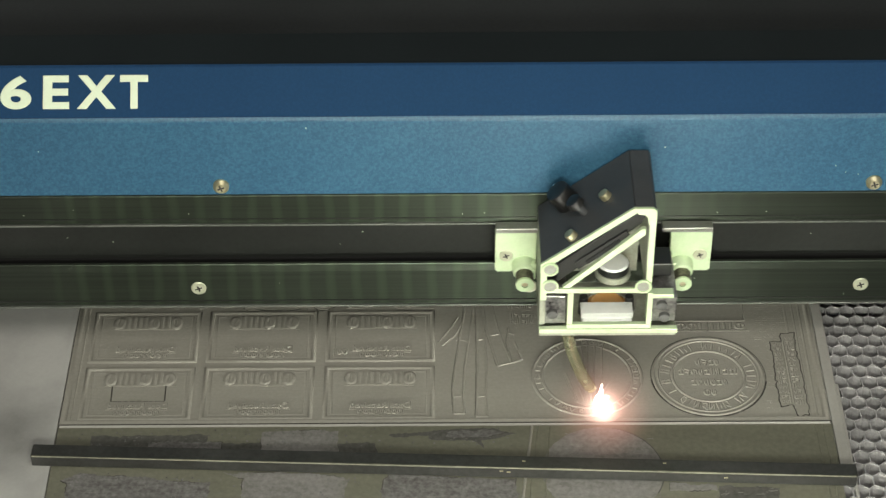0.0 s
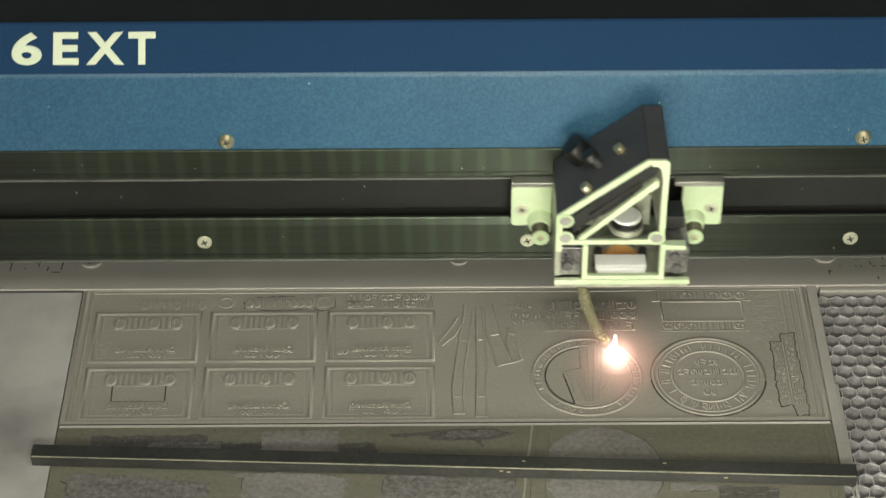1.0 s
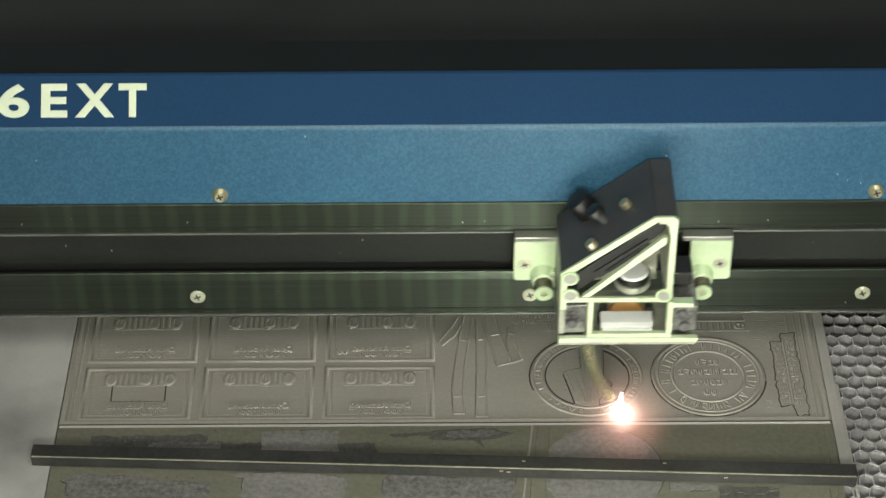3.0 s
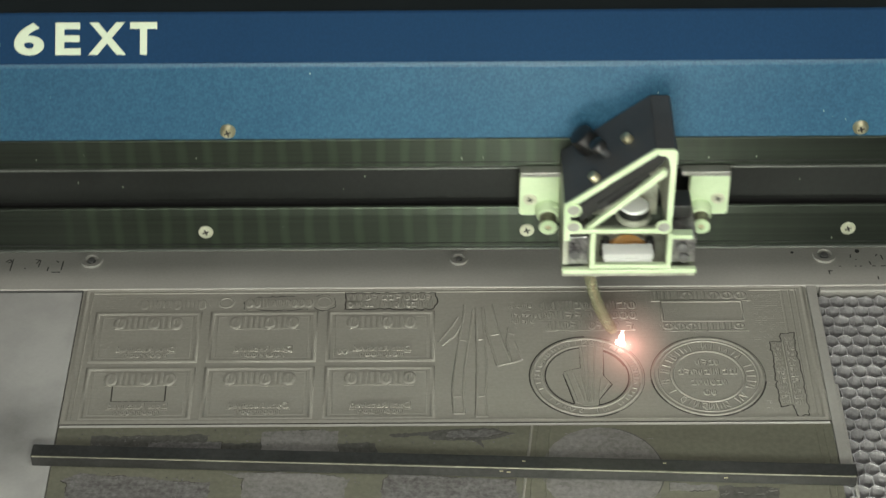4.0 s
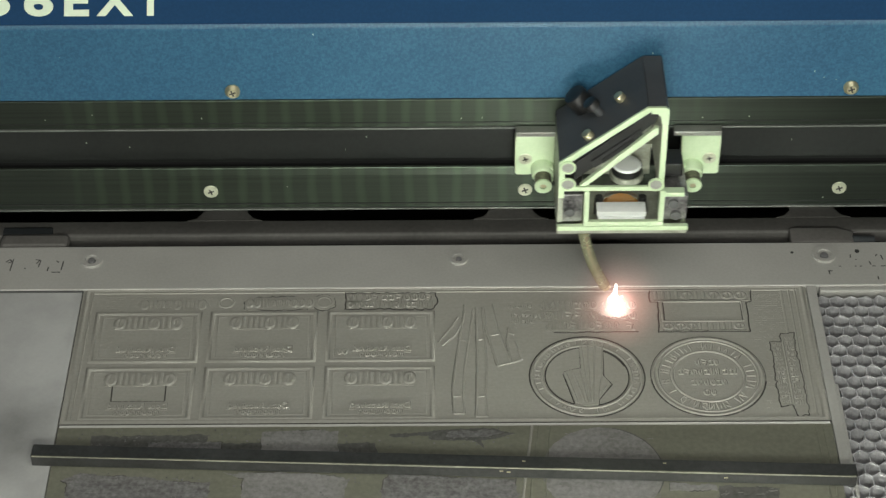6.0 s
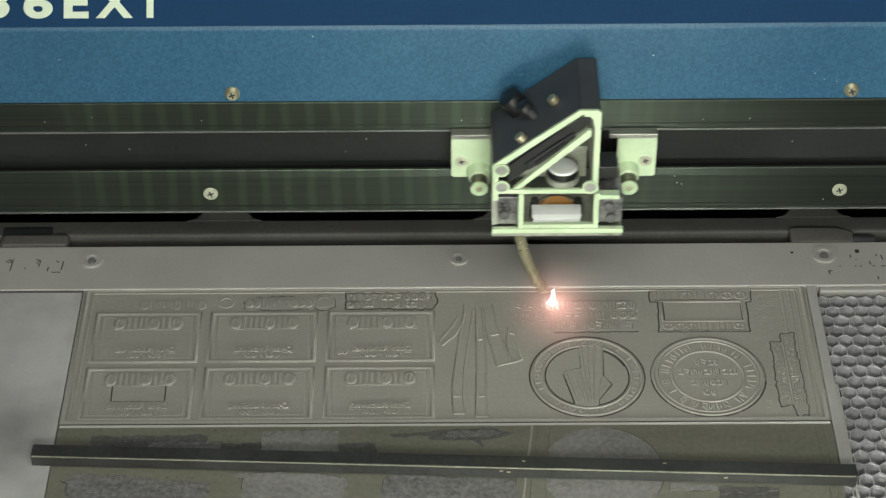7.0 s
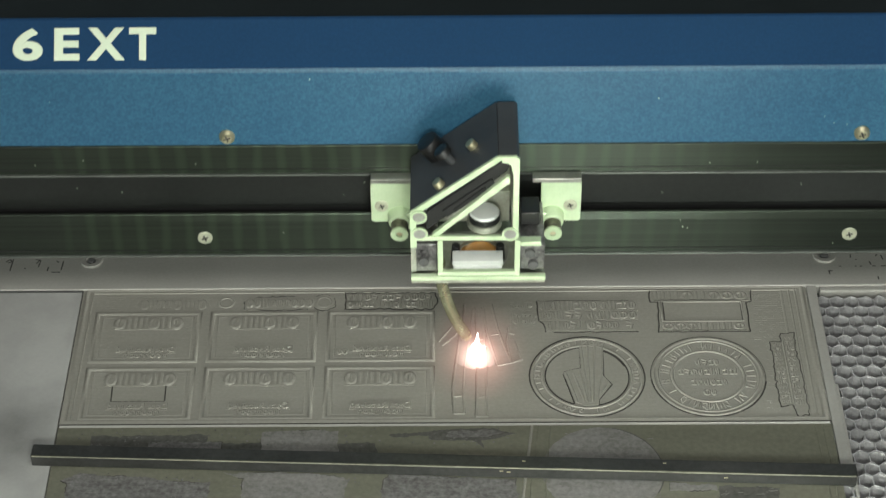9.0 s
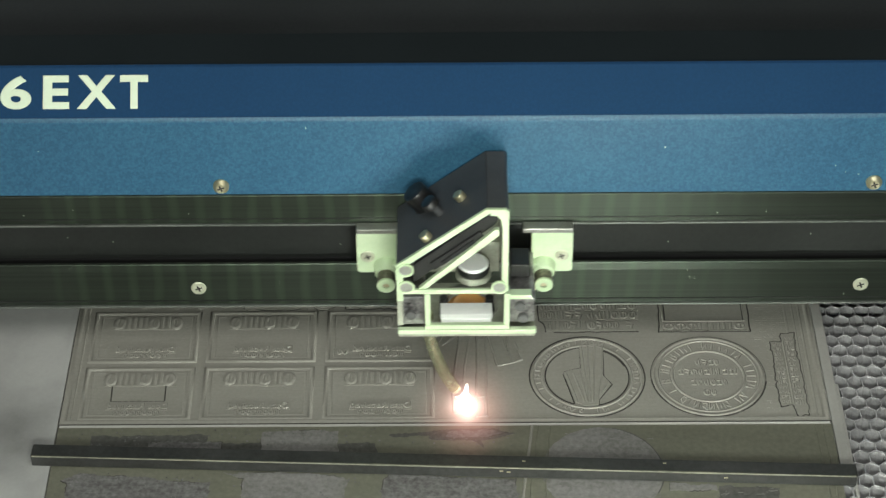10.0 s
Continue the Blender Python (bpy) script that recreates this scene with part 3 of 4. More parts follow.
def mirrored(text, parent, x0, x1, y0, y1, height=0.5, heavy=0.018):
    """Raised writing in mirror image, as on a stamp."""
    cu = bpy.data.curves.new("glyph", "FONT")
    cu.body, cu.offset, cu.extrude, cu.bevel_depth, cu.bevel_resolution, cu.resolution_u = text, heavy, 0.02, 0.03, 1, 3
    tmp = bpy.data.objects.new("glyph", cu)
    me = bpy.data.meshes.new_from_object(tmp)
    bpy.data.objects.remove(tmp)
    vs = np.array([v.co[:] for v in me.vertices])
    lo, hi = vs.min(0), vs.max(0)
    for v in me.vertices:
        fx, fy, fz = [(v.co[i] - lo[i]) / (hi[i] - lo[i]) for i in range(3)]
        v.co = ((x1 - fx * (x1 - x0)) * MM, (y0 + fy * (y1 - y0)) * MM, (height * fz - 0.05) * MM)
    me.flip_normals()
    me.materials.clear()
    me.materials.append(RUBBER)
    ob = new("raised_writing", me)
    ob.parent = parent
    return ob


def shoulder(bm, x0, x1, y0, y1, seed, z=0.3):
    """A low stepped plateau that follows a line of writing."""
    rnd = random.Random(seed)
    top, low, x = [], [], x0
    while x < x1 - 1.5:
        w = min(rnd.uniform(2.5, 6.0), x1 - x)
        a, b = rnd.uniform(-0.2, 0.5), rnd.uniform(-0.2, 0.5)
        top += [(x, y1 + a), (x + w, y1 + a)]
        low += [(x, y0 - b), (x + w, y0 - b)]
        x += w
    return prism(bm, low + top[::-1], -0.1, 0.7 * z, "z")


def wobbly(pts, amount, step, seed):
    """Subdivides a closed line and shakes it a little."""
    rnd = random.Random(seed)
    out = []
    for (ax, ay), (bx, by) in zip(pts, pts[1:] + pts[:1]):
        n = max(1, int(math.hypot(bx - ax, by - ay) / step))
        for i in range(n):
            out.append((ax + (bx - ax) * i / n + rnd.uniform(-amount, amount), ay + (by - ay) * i / n + rnd.uniform(-amount, amount)))
    return out


def wobbly_line(pts, amount, step, seed):
    """The same for an open line."""
    return wobbly(pts, amount, step, seed)[:-max(1, int(math.dist(pts[-1], pts[0]) / step))] + [pts[-1]]


def build_sheet():
    sh = thing("rubber_sheet", "grey engraved laser rubber sheet with raised stamp designs", "rubber sheet")
    part("engraved_field", a_box(-150, 150, -80, -0.6, -2.3, 0), RUBBER, sh)
    part("margin", a_box(150.3, 154.3, -104, -1.6, -2.3, 0.75, bevel=0.25), CLAY, sh)
    part("margin", a_box(154.35, 155.6, -170, -60, -2.3, 0.1, bevel=0.25), CLAY, sh)
    relief("border_ridge", ridge(bmesh.new(), rect(-148.2, -78.6, 148.2, -1.9), 2.0, 0, 0.45, True), sh)
    for x, w, z in ((139.5, 1.2, 0.15), (142.6, 0.8, 0.22), (145.2, 1.0, 0.25)):
        relief("inner_ridge", ridge(bmesh.new(), [(x, -3), (x, -78)], w, 0, z), sh)
    relief("inner_ridge", ridge(bmesh.new(), [(-145.6, -3), (-145.6, -78)], 0.9, 0, 0.3), sh)
    relief("inner_ridge", ridge(bmesh.new(), [(-146, -3.9), (146, -3.9)], 0.9, 0, 0.3), sh)
    part("edge_groove", a_box(-150.15, 150.2, -80.7, -80.05, -1, 0.1), GROOVE, sh)
    part("edge_groove", a_box(-150.18, -149.9, -126, -1, -1, 0.15), GROOVE, sh)
    part("edge_bead", ridge(bmesh.new(), [(-149.5, -81.3), (149.5, -81.3)], 0.9, -0.2, 0.75), CLAY, sh)
    # six cards, three to a row
    k = 0
    for y0, y1 in ((-44.9, -16.5), (-77.2, -49.2)):
        for x0, x1 in ((-142.2, -100.2), (-94.9, -52.6), (-46.9, -4.7)):
            k += 1
            card = relief("card_frame", ridge(bmesh.new(), rect(x0, y0, x1, y1), 1.9, 0, 0.55, True), sh)
            relief("card_bead", ridge(bmesh.new(), rect(x0 + 2.6, y0 + 2.2, x1 - 2.6, y1 - 2.2), 0.9, 0, 0.16, True), card)
            xa = x0 + 7.8
            big = bmesh.new()
            shoulder(big, xa - 0.4, xa + 28.2, y1 - 9.6, y1 - 2.0, 200 + k, 0.28)
            part("word_shoulder", big, RUBBER, card)
            words(card, xa, xa + 27.8, y1 - 9.2, y1 - 2.6, 29, 0.72, letters=6)
            low = bmesh.new()
            shoulder(low, xa + 1.6, xa + 26.4, y0 + 4.9, y0 + 8.9, 210 + k, 0.26)
            shoulder(low, xa + 4.6, xa + 23.4, y0 + 1.6, y0 + 4.7, 220 + k, 0.24)
            part("word_shoulder", low, RUBBER, card)
            mirrored("Date Received", card, xa + 2.2, xa + 25.8, y0 + 5.2, y0 + 8.5, 0.65)
            words(card, xa + 5.2, xa + 22.8, y0 + 2.0, y0 + 4.5, 15, 0.62, letters=8)
            if k == 4:
                for pts in ([(-131.5, -58.8), (-131.2, -67.4)], [(-110.3, -58.4), (-110.1, -67.2)]):
                    part("cut_line", ridge(bmesh.new(), pts, 0.7, -0.1, 0.14), GROOVE, card)
                rnd = random.Random(3)
                cut = bmesh.new()
                for y in (-58.4, -67.5):
                    x = -131.2
                    while x < -111:
                        w = rnd.uniform(0.7, 2.4)
                        ridge(cut, [(x, y + rnd.uniform(-0.15, 0.15)), (min(x + w, -110.4), y + rnd.uniform(-0.15, 0.15))], 0.4, -0.1, 0.12)
                        x += w + rnd.uniform(0.2, 0.9)
                tagged(part("cut_dash", cut, CHAR, card), "", "", "", "stuff")
            if k == 3:
                words(card, -45.0, -38.8, -41.2, -38.2, 16, 0.5, letters=3)
    # fine raster crumbs left on the field
    rnd = random.Random(31)
    bm = bmesh.new()
    for x0, x1, y0, y1, n in ((-143, -134, -75, -6, 220), (127, 140, -29, -5, 260), (126, 144, -78, -31, 200), (-106, -101, -74, -18, 90), (26, 38, -26, -10, 70), (-140, -96, -14, -5, 120)):
        for _ in range(n):
            x, y = rnd.uniform(x0, x1), y0 + round(rnd.uniform(0, y1 - y0) / 1.3) * 1.3
            w = rnd.uniform(0.15, 0.5)
            box(bm, x - w, x + w, y - 0.2, y + 0.2, -0.1, rnd.uniform(0.04, 0.11))
    tagged(part("raster_crumb", bm, RUBBER, sh), "", "", "", "stuff")
    # lines of writing along the top
    words(sh, -125, -98, -13.6, -8.2, 41, 0.35, letters=8)
    relief("raised_ring", ridge(bmesh.new(), circle(-90.0, -10.0, 2.9, 24), 1.0, 0, 0.28, True), sh)
    bm = bmesh.new()
    shoulder(bm, -82.2, -53.5, -14.2, -7.2, 230, 0.3)
    prism(bm, circle(-49.6, -10.2, 4.6, 24), -0.1, 0.3, "z")
    part("word_shoulder", bm, RUBBER, sh)
    words(sh, -81.4, -54.0, -13.2, -8.2, 42, 0.7, letters=9)
    relief("raised_ring", ridge(bmesh.new(), circle(-49.6, -10.2, 3.0, 24), 1.2, 0, 0.45, True), sh)
    for k, (y0, y1) in enumerate(((-9.4, -5.4), (-13.6, -10.2))):
        bm = bmesh.new()
        shoulder(bm, -40.4, -4.2, y0 - 0.3, y1 + 0.2, 240 + k, 0.3)
        part("word_shoulder", bm, RUBBER, sh)
        words(sh, -39.8, -4.8, y0, y1, 43 + k, 0.7)
    for k, pts in enumerate(([(-82.6, -14.2), (-82.2, -7.6), (-72, -6.4), (-54.0, -7.4)], [(-82.6, -14.3), (-70, -15.0), (-56, -14.2)], circle(-49.6, -10.2, 4.8, 26, -150, 150))):
        part("cut_line", ridge(bmesh.new(), wobbly_line(pts, 0.45, 1.3, 5 + k), 0.5, -0.1, 0.2), GROOVE, sh)
    # fan of long blades: outlines in pairs, jointed across
    blades = (([(8.4, -12.1), (8.1, -17.6), (6.1, -32.5), (4.4, -49.0), (3.2, -61.9), (3.8, -75.4)], [(11.8, -14.9), (10.0, -32.6), (8.0, -49.0), (7.2, -65.1), (7.8, -75.4)]),
              ([(13.2, -14.2), (13.2, -32.6), (13.2, -49.1), (12.4, -77.0)], [(15.5, -14.9), (16.4, -32.6), (17.0, -49.1), (16.3, -65.1), (16.6, -77.0)]),
              ([(16.0, -13.9), (17.4, -29.3), (19.5, -39.3), (21.3, -48.5)], [(19.5, -12.2), (21.6, -25.9), (24.3, -37.7), (26.8, -46.6)]),
              ([(26.2, -26.0), (25.4, -35.0), (26.8, -46.6)], [(28.3, -34.4), (30.9, -45.0), (26.9, -46.9)]),
              ([(5.7, -19.7), (2.5, -26.4), (-2.4, -34.5)], [(7.8, -21.4), (4.3, -30.8), (-1.0, -36.5)]))
    for left, right in blades:
        blade = part("raised_blade", prism(bmesh.new(), left + right[::-1], -0.1, 0.16, "z"), RUBBER, sh)
        for pts in (left, right):
            relief("blade_edge", ridge(bmesh.new(), pts, 1.1, 0, 0.52), blade)
        part("cut_line", ridge(bmesh.new(), wobbly_line([(x - 0.5, y) for x, y in left], 0.1, 2.0, 17), 0.3, -0.1, 0.12), CHAR, blade)
    for pts in ([(5.2, -33.0), (9.6, -34.2)], [(3.4, -66.0), (7.2, -65.2)], [(12.9, -66.4), (16.4, -65.4)], [(13.2, -33.6), (16.4, -32.8)], [(3.6, -75.2), (7.9, -75.2)], [(12.3, -76.8), (16.8, -76.8)],
                [(21.4, -48.4), (26.8, -46.8)], [(19.0, -30.6), (22.8, -30.0)], [(26.0, -29.4), (28.4, -30.2)]):
        relief("blade_joint", ridge(bmesh.new(), pts, 1.0, 0, 0.45), sh)
    for x0, x1, y in ((26, 36, -13.0), (27, 38, -18.8), (27, 37, -22.6)):
        words(sh, x0, x1, y - 1.2, y + 1.0, int(x0 + y + 90), 0.3)
    # writing block and framed label
    for i, (x0, x1, y0, y1) in enumerate(((39.0, 79.0, -15.6, -10.6), (39.0, 78.6, -21.4, -16.8), (41.4, 78.0, -27.6, -22.8))):
        bm = bmesh.new()
        shoulder(bm, x0 - 0.4, x1 + 0.4, y0 - 0.4, y1 + 0.3, 250 + i, 0.3)
        part("word_shoulder", bm, RUBBER, sh)
        words(sh, x0, x1, y0, y1, 50 + i, 0.65)
    for k, (x0, x1, y0, y1) in enumerate(((85.6, 126.4, -10.6, -4.2), (88.0, 123.8, -28.8, -23.4))):
        bm = bmesh.new()
        shoulder(bm, x0, x1, y0, y1, 260 + k, 0.3)
        part("word_shoulder", bm, RUBBER, sh)
        words(sh, x0 + 1, x1 - 1, y0 + 0.7, y1 - 0.8, 60 + k, 0.65, letters=7)
        part("cut_line", ridge(bmesh.new(), wobbly_line([(x0 + 1, y0 + 0.4), (x1 - 1, y0 + 0.5)], 0.25, 1.4, 33 + k), 0.5, -0.1, 0.34), CHAR, sh)
    relief("raised_label", ridge(bmesh.new(), rect(89.4, -23.0, 122.4, -11.0), 0.9, 0, 0.5, True), sh)
    # two round seals
    for cx, cy, kind in ((56.65, -54.8, "emblem"), (104.75, -55.0, "writing")):
        seal = relief("seal_rim", ridge(bmesh.new(), circle(cx, cy, 21.7), 1.4, 0, 0.5, True), sh)
        relief("seal_ring", ridge(bmesh.new(), circle(cx, cy, 17.7 if kind == "emblem" else 14.3), 1.2, 0, 0.45, True), seal)
        if kind == "writing":
            relief("seal_ring", ridge(bmesh.new(), circle(cx, cy, 20.0), 0.7, 0, 0.5, True), seal)
            part("cut_line", ridge(bmesh.new(), circle(cx, cy, 22.8), 0.45, -0.1, 0.12, True), CHAR, seal)
            for a0, a1 in ((185, 222), (224, 247), (250, 296), (299, 352)):
                part("cut_line", ridge(bmesh.new(), circle(cx, cy, 22.75, 20, a0, a1), 0.85, -0.1, 0.2), GROOVE, seal)
            for i, y in enumerate((8.0, 2.6, -3.4, -9.0)):
                half = (4.6, 11.6, 7.0, 2.4)[i]
                words(seal, cx - half, cx + half, cy + y - 1.8, cy + y + 1.6, 80 + i, 0.35)
        r = 19.7 if kind == "emblem" else 17.1
        rnd = random.Random(int(cx))
        for a in range(0, 360, 10):
            if rnd.random() < 0.14:
                continue
            c, s = math.cos(radians(a)), math.sin(radians(a))
            bm = bmesh.new()
            hw, hh = rnd.uniform(0.9, 1.4), (1.0 if kind == "emblem" else 1.7)
            bars = rnd.choice((((-1, -0.8), (1, -0.8), (-0.9, 0.8), (1, 0.8)), ((-1, 0), (1, 0)), ((-1, -0.8), (1, 0), (-1, 0.8)), ((1, -0.8), (-1, -0.8), (-1, 0.8), (1, 0.8), (0, -0.6))))
            ridge(bm, [(cx + c * (r + hh * u) - s * hw * v, cy + s * (r + hh * u) + c * hw * v) for u, v in bars], 0.8, 0, 0.34)
            relief("seal_letter", bm, seal)
        if kind == "emblem":
            part("emblem_plate", prism(bmesh.new(), [(54.2, -37.6), (54.4, -50.3), (48.1, -52.0), (47.4, -53.6), (51.3, -69.2), (55, -71.2), (60.4, -70.8), (60.8, -68.0), (66.0, -59.5), (63.1, -54.7), (63.9, -38.0)], -0.1, 0.3, "z"), RUBBER, seal)
            for pts in ([(55.0, -37.8), (56.3, -66.0)], [(60.6, -37.6), (58.3, -69.3)], [(57.6, -37.6), (57.2, -69.6)], [(63.4, -38.6), (62.6, -54.0)],
                        [(51.3, -53.4), (55.0, -69.2)], [(53.7, -51.5), (56.2, -69.3)], [(48.4, -53.4), (52.2, -69.4)], [(62.4, -55.4), (60.6, -67.2)], [(64.6, -59.4), (61.2, -65.6)]):
                relief("emblem", ridge(bmesh.new(), pts, 1.0, 0.2, 0.6), seal)
    # narrow upright label with a stepped cut round it
    stepped = [(131.4, -35.6), (135.8, -35.3), (136.3, -30.6), (141.9, -30.4), (141.3, -40.4), (142.3, -53.4), (142.1, -66.2), (142.4, -71.9), (142.0, -77.1), (137.5, -77.7), (136.9, -71.8), (131.5, -72.4), (131.3, -62.9), (131.7, -46.8)]
    part("label_shoulder", prism(bmesh.new(), stepped, -0.1, 0.14, "z"), RUBBER, sh)
    part("cut_line", ridge(bmesh.new(), wobbly(stepped, 0.4, 1.4, 9), 0.6, -0.1, 0.24, True), GROOVE, sh)
    relief("inner_ridge", ridge(bmesh.new(), [(136.6, -35), (136.9, -72)], 0.7, 0.2, 0.6), sh)
    for i in range(13):
        words(sh, 132.4, 135.9, -38.3 - 2.7 * i, -36.4 - 2.7 * i, 90 + i, 0.55)
        words(sh, 137.7, 141.0, -34.3 - 3.1 * i, -32.0 - 3.1 * i, 120 + i, 0.55)
    # lower, less worked part of the sheet
    part("lower_field", a_box(-150, 150, -230, -81.9, -2.3, 0), OLIVE, sh)
    relief("lower_bead", ridge(bmesh.new(), [(33.9, -82.4), (30.0, -114), (27, -140)], 1.1, 0, 0.6), sh)
    for a, b in ((36.3, 32.6), (41.0, 38.0), (143.4, 144.6), (146.4, 147.4)):
        relief("lower_bead", ridge(bmesh.new(), [(a, -82.4), (b, -114), (b - 1, -140)], 0.7, 0, 0.3), sh, OLIVE)
    disc = circle(60.0, -106.4, 23.0, 64)
    for k, (pts, mat, z) in enumerate((
            ([(-136.4, -94), (-136.2, -86.2), (-126, -86.6), (-125.4, -88.6), (-124.9, -86.0), (-91.6, -85.8), (-91.2, -90.6), (-86, -91.0), (-85.6, -94)], ASH_DARK, 0.10),
            ([(-114, -94), (-113.6, -89.6), (-86, -90.2), (-85.8, -94)], ASH, 0.20),
            ([(-86, -99), (-85.8, -91.2), (-71, -90.7), (-40.6, -90.9), (-26.4, -91.0), (-25.8, -99)], ASH_DARK, 0.10),
            ([(-71, -97), (-70.4, -84.6), (-62.8, -84.0), (-41.0, -83.9), (-40.8, -97)], ASH_PALE, 0.16),
            ([(-141.4, -140), (-142.9, -111), (-144.8, -109.4), (-138.7, -106.5), (-115.0, -108.2), (-104.1, -109.7), (-89.0, -111.3), (-88.0, -140)], ASH, 0.16),
            ([(-78.2, -140), (-76.3, -109.9), (-84.1, -106.3), (-50.8, -106.6), (-35.7, -110.2), (-37.7, -114.6), (-39.2, -140)], ASH_PALE, 0.16),
            ([(-25.2, -140), (-22.9, -110.3), (-20.8, -107.4), (27.3, -110.6), (27.0, -140)], ASH, 0.16),
            ([(84.6, -116.6), (84.6, -112.6), (102.6, -113.8), (102.8, -116.8)], ASH_PALE, 0.12),
            ([(103.1, -140), (103.1, -114.2), (125.9, -115.8), (121.0, -140)], ASH_DARK, 0.12),
            ([(-21.1, -86.3), (-8, -85.0), (-1.5, -83.7), (16.0, -83.2), (26.9, -85.7), (20.3, -89.0), (14.2, -89.5), (15.4, -93.6), (11.6, -90.0), (-5.8, -89.1), (-7, -87.2), (-20.4, -87.6)], ASH_DARK, 0.10),
            ([(0, -88.4), (2, -85.0), (15.6, -84.2), (24.6, -85.8), (16, -88.2)], ASH, 0.17),
            (disc, ASH_PALE, 0.14))):
        out = wobbly(wobbly(pts, 0.6 if len(pts) < 20 else 0.1, 3.5, 340 + k), 0.32 if len(pts) < 20 else 0.12, 0.8, 300 + k)
        patch = part("dust_patch", prism(bmesh.new(), out, -0.1, z, "z"), mat, sh)
        if mat is not ASH_DARK and len(pts) < 20:
            for a in range(0, len(out) - 12, 29):
                part("charred_rim", ridge(bmesh.new(), out[a:a + 10], 0.3 + 0.08 * (a % 5), -0.1, z + 0.05), CHAR, patch)
        if pts is disc:
            relief("charred_rim", ridge(bmesh.new(), circle(60.0, -106.4, 23.1, 34, -30, 78), 0.6, -0.1, 0.3), patch, ASH_DARK)
    # bare scratches and loose crumbs in the dust
    rnd = random.Random(77)
    bm = bmesh.new()
    for x0, x1, y0, y1, n in ((-70, -42, -88, -84.2, 16), (46, 82, -100, -86, 18), (-140, -90, -120, -109, 18), (-76, -40, -120, -107.5, 12), (-18, 26, -120, -110, 16), (103, 124, -120, -114.6, 14), (50, 82, -120, -113, 16)):
        for _ in range(n):
            x, y, w = rnd.uniform(x0, x1), rnd.uniform(y0, y1), rnd.uniform(0.3, 1.0) ** 2 * 2.4
            if rnd.random() < 0.75:
                box(bm, x - w, x + w, y - 0.1, y + 0.1, 0.05, 0.22)
            else:
                box(bm, x - 0.1, x + 0.1, y - w * 0.7, y + w * 0.7, 0.05, 0.22)
    tagged(part("dust_scratch", bm, ASH_PALE, sh, "pale bare scratches in the dust"), "", "", "", "stuff")
    bm = bmesh.new()
    for _ in range(260):
        x, y = rnd.uniform(-148, 30), rnd.choice((rnd.uniform(-93, -83), rnd.uniform(-124, -106)))
        r = rnd.uniform(0.12, 0.4)
        box(bm, x - r, x + r, y - r * 0.7, y + r * 0.7, -0.1, rnd.uniform(0.15, 0.4))
    tagged(part("rubber_crumb", bm, ASH, sh, "loose grey crumbs of burnt rubber"), "", "", "", "stuff")
    return sh


def build_fresh_cuts():
    """Dark lines that the laser burns while the clip runs; each comes up through the sheet as it is cut."""
    made = []
    for t0, outlines in ((0.5, [circle(56.65, -54.8, 16.6, 40, 98, 248) + [(51.0, -69.9), (47.3, -53.6), (48.1, -52.0), (54.4, -50.1), (54.2, -37.2)]]),
                         (1.6, [circle(56.65, -54.8, 16.6, 36, -76, 66) + [(64.0, -37.6), (63.2, -54.7), (66.3, -59.5), (60.7, -68.0), (60.5, -71.0)]]),
                         (2.0, [circle(56.65, -54.8, 22.9, 36, 90, 200)]),
                         (2.9, [circle(56.65, -54.8, 22.9, 36, 200, 300)]),
                         (3.7, [circle(56.65, -54.8, 22.9, 36, -60, 60), circle(56.65, -54.8, 22.9, 14, 60, 90)]),
                         (1.0, [circle(56.65, -54.8, 16.1, 30, 20, 66)]),
                         (3.2, [wobbly([(-41.4, -4.6), (-40.2, -7.6), (-40.9, -14.4), (-3.9, -14.6), (-3.2, -9.8), (-3.9, -4.6)], 0.55, 1.3, 6)]),
                         (4.2, [wobbly([(84.8, -5.8), (85.4, -3.6), (127.1, -3.7), (126.4, -10.9), (124.4, -11.8), (124.3, -29.2), (87.2, -29.2), (88.1, -11.1), (84.9, -11.0)], 0.2, 2.4, 7), rect(90.0, -22.6, 122.0, -11.1) + [(90.0, -22.4)]]),
                         (4.9, [wobbly([(79.0, -29.0), (42.0, -29.3)], 0.25, 2.4, 11)[:15]]),
                         (6.3, [wobbly([(38.4, -10.2), (78.6, -10.2)], 0.25, 2.4, 12)[:16]]),
                         (7.9, [wobbly([(38.2, -10.4), (38.6, -22.0), (40.6, -24.0), (41.4, -29.0)], 0.2, 2.0, 13)[:9]])):
        cut = thing("burnt_cut", "dark freshly burnt outline in the rubber sheet", "cut line", "fresh cuts")
        for pts in outlines:
            closed = len(pts) > 20 and math.dist(pts[0], pts[-1]) < 4
            part("burnt_line", ridge(bmesh.new(), pts, 0.7, -0.1, 0.22, closed), GROOVE, cut)
        made.append((cut, t0))
    return made


def build_side_plate():
    pl = thing("side_plate", "hazy grey dust-covered plate beside the rubber sheet", "plate")
    part("plate", a_box(-262, -150.3, -230, -3.6, -2.3, 0.55, bevel=0.2), PLATE, pl)


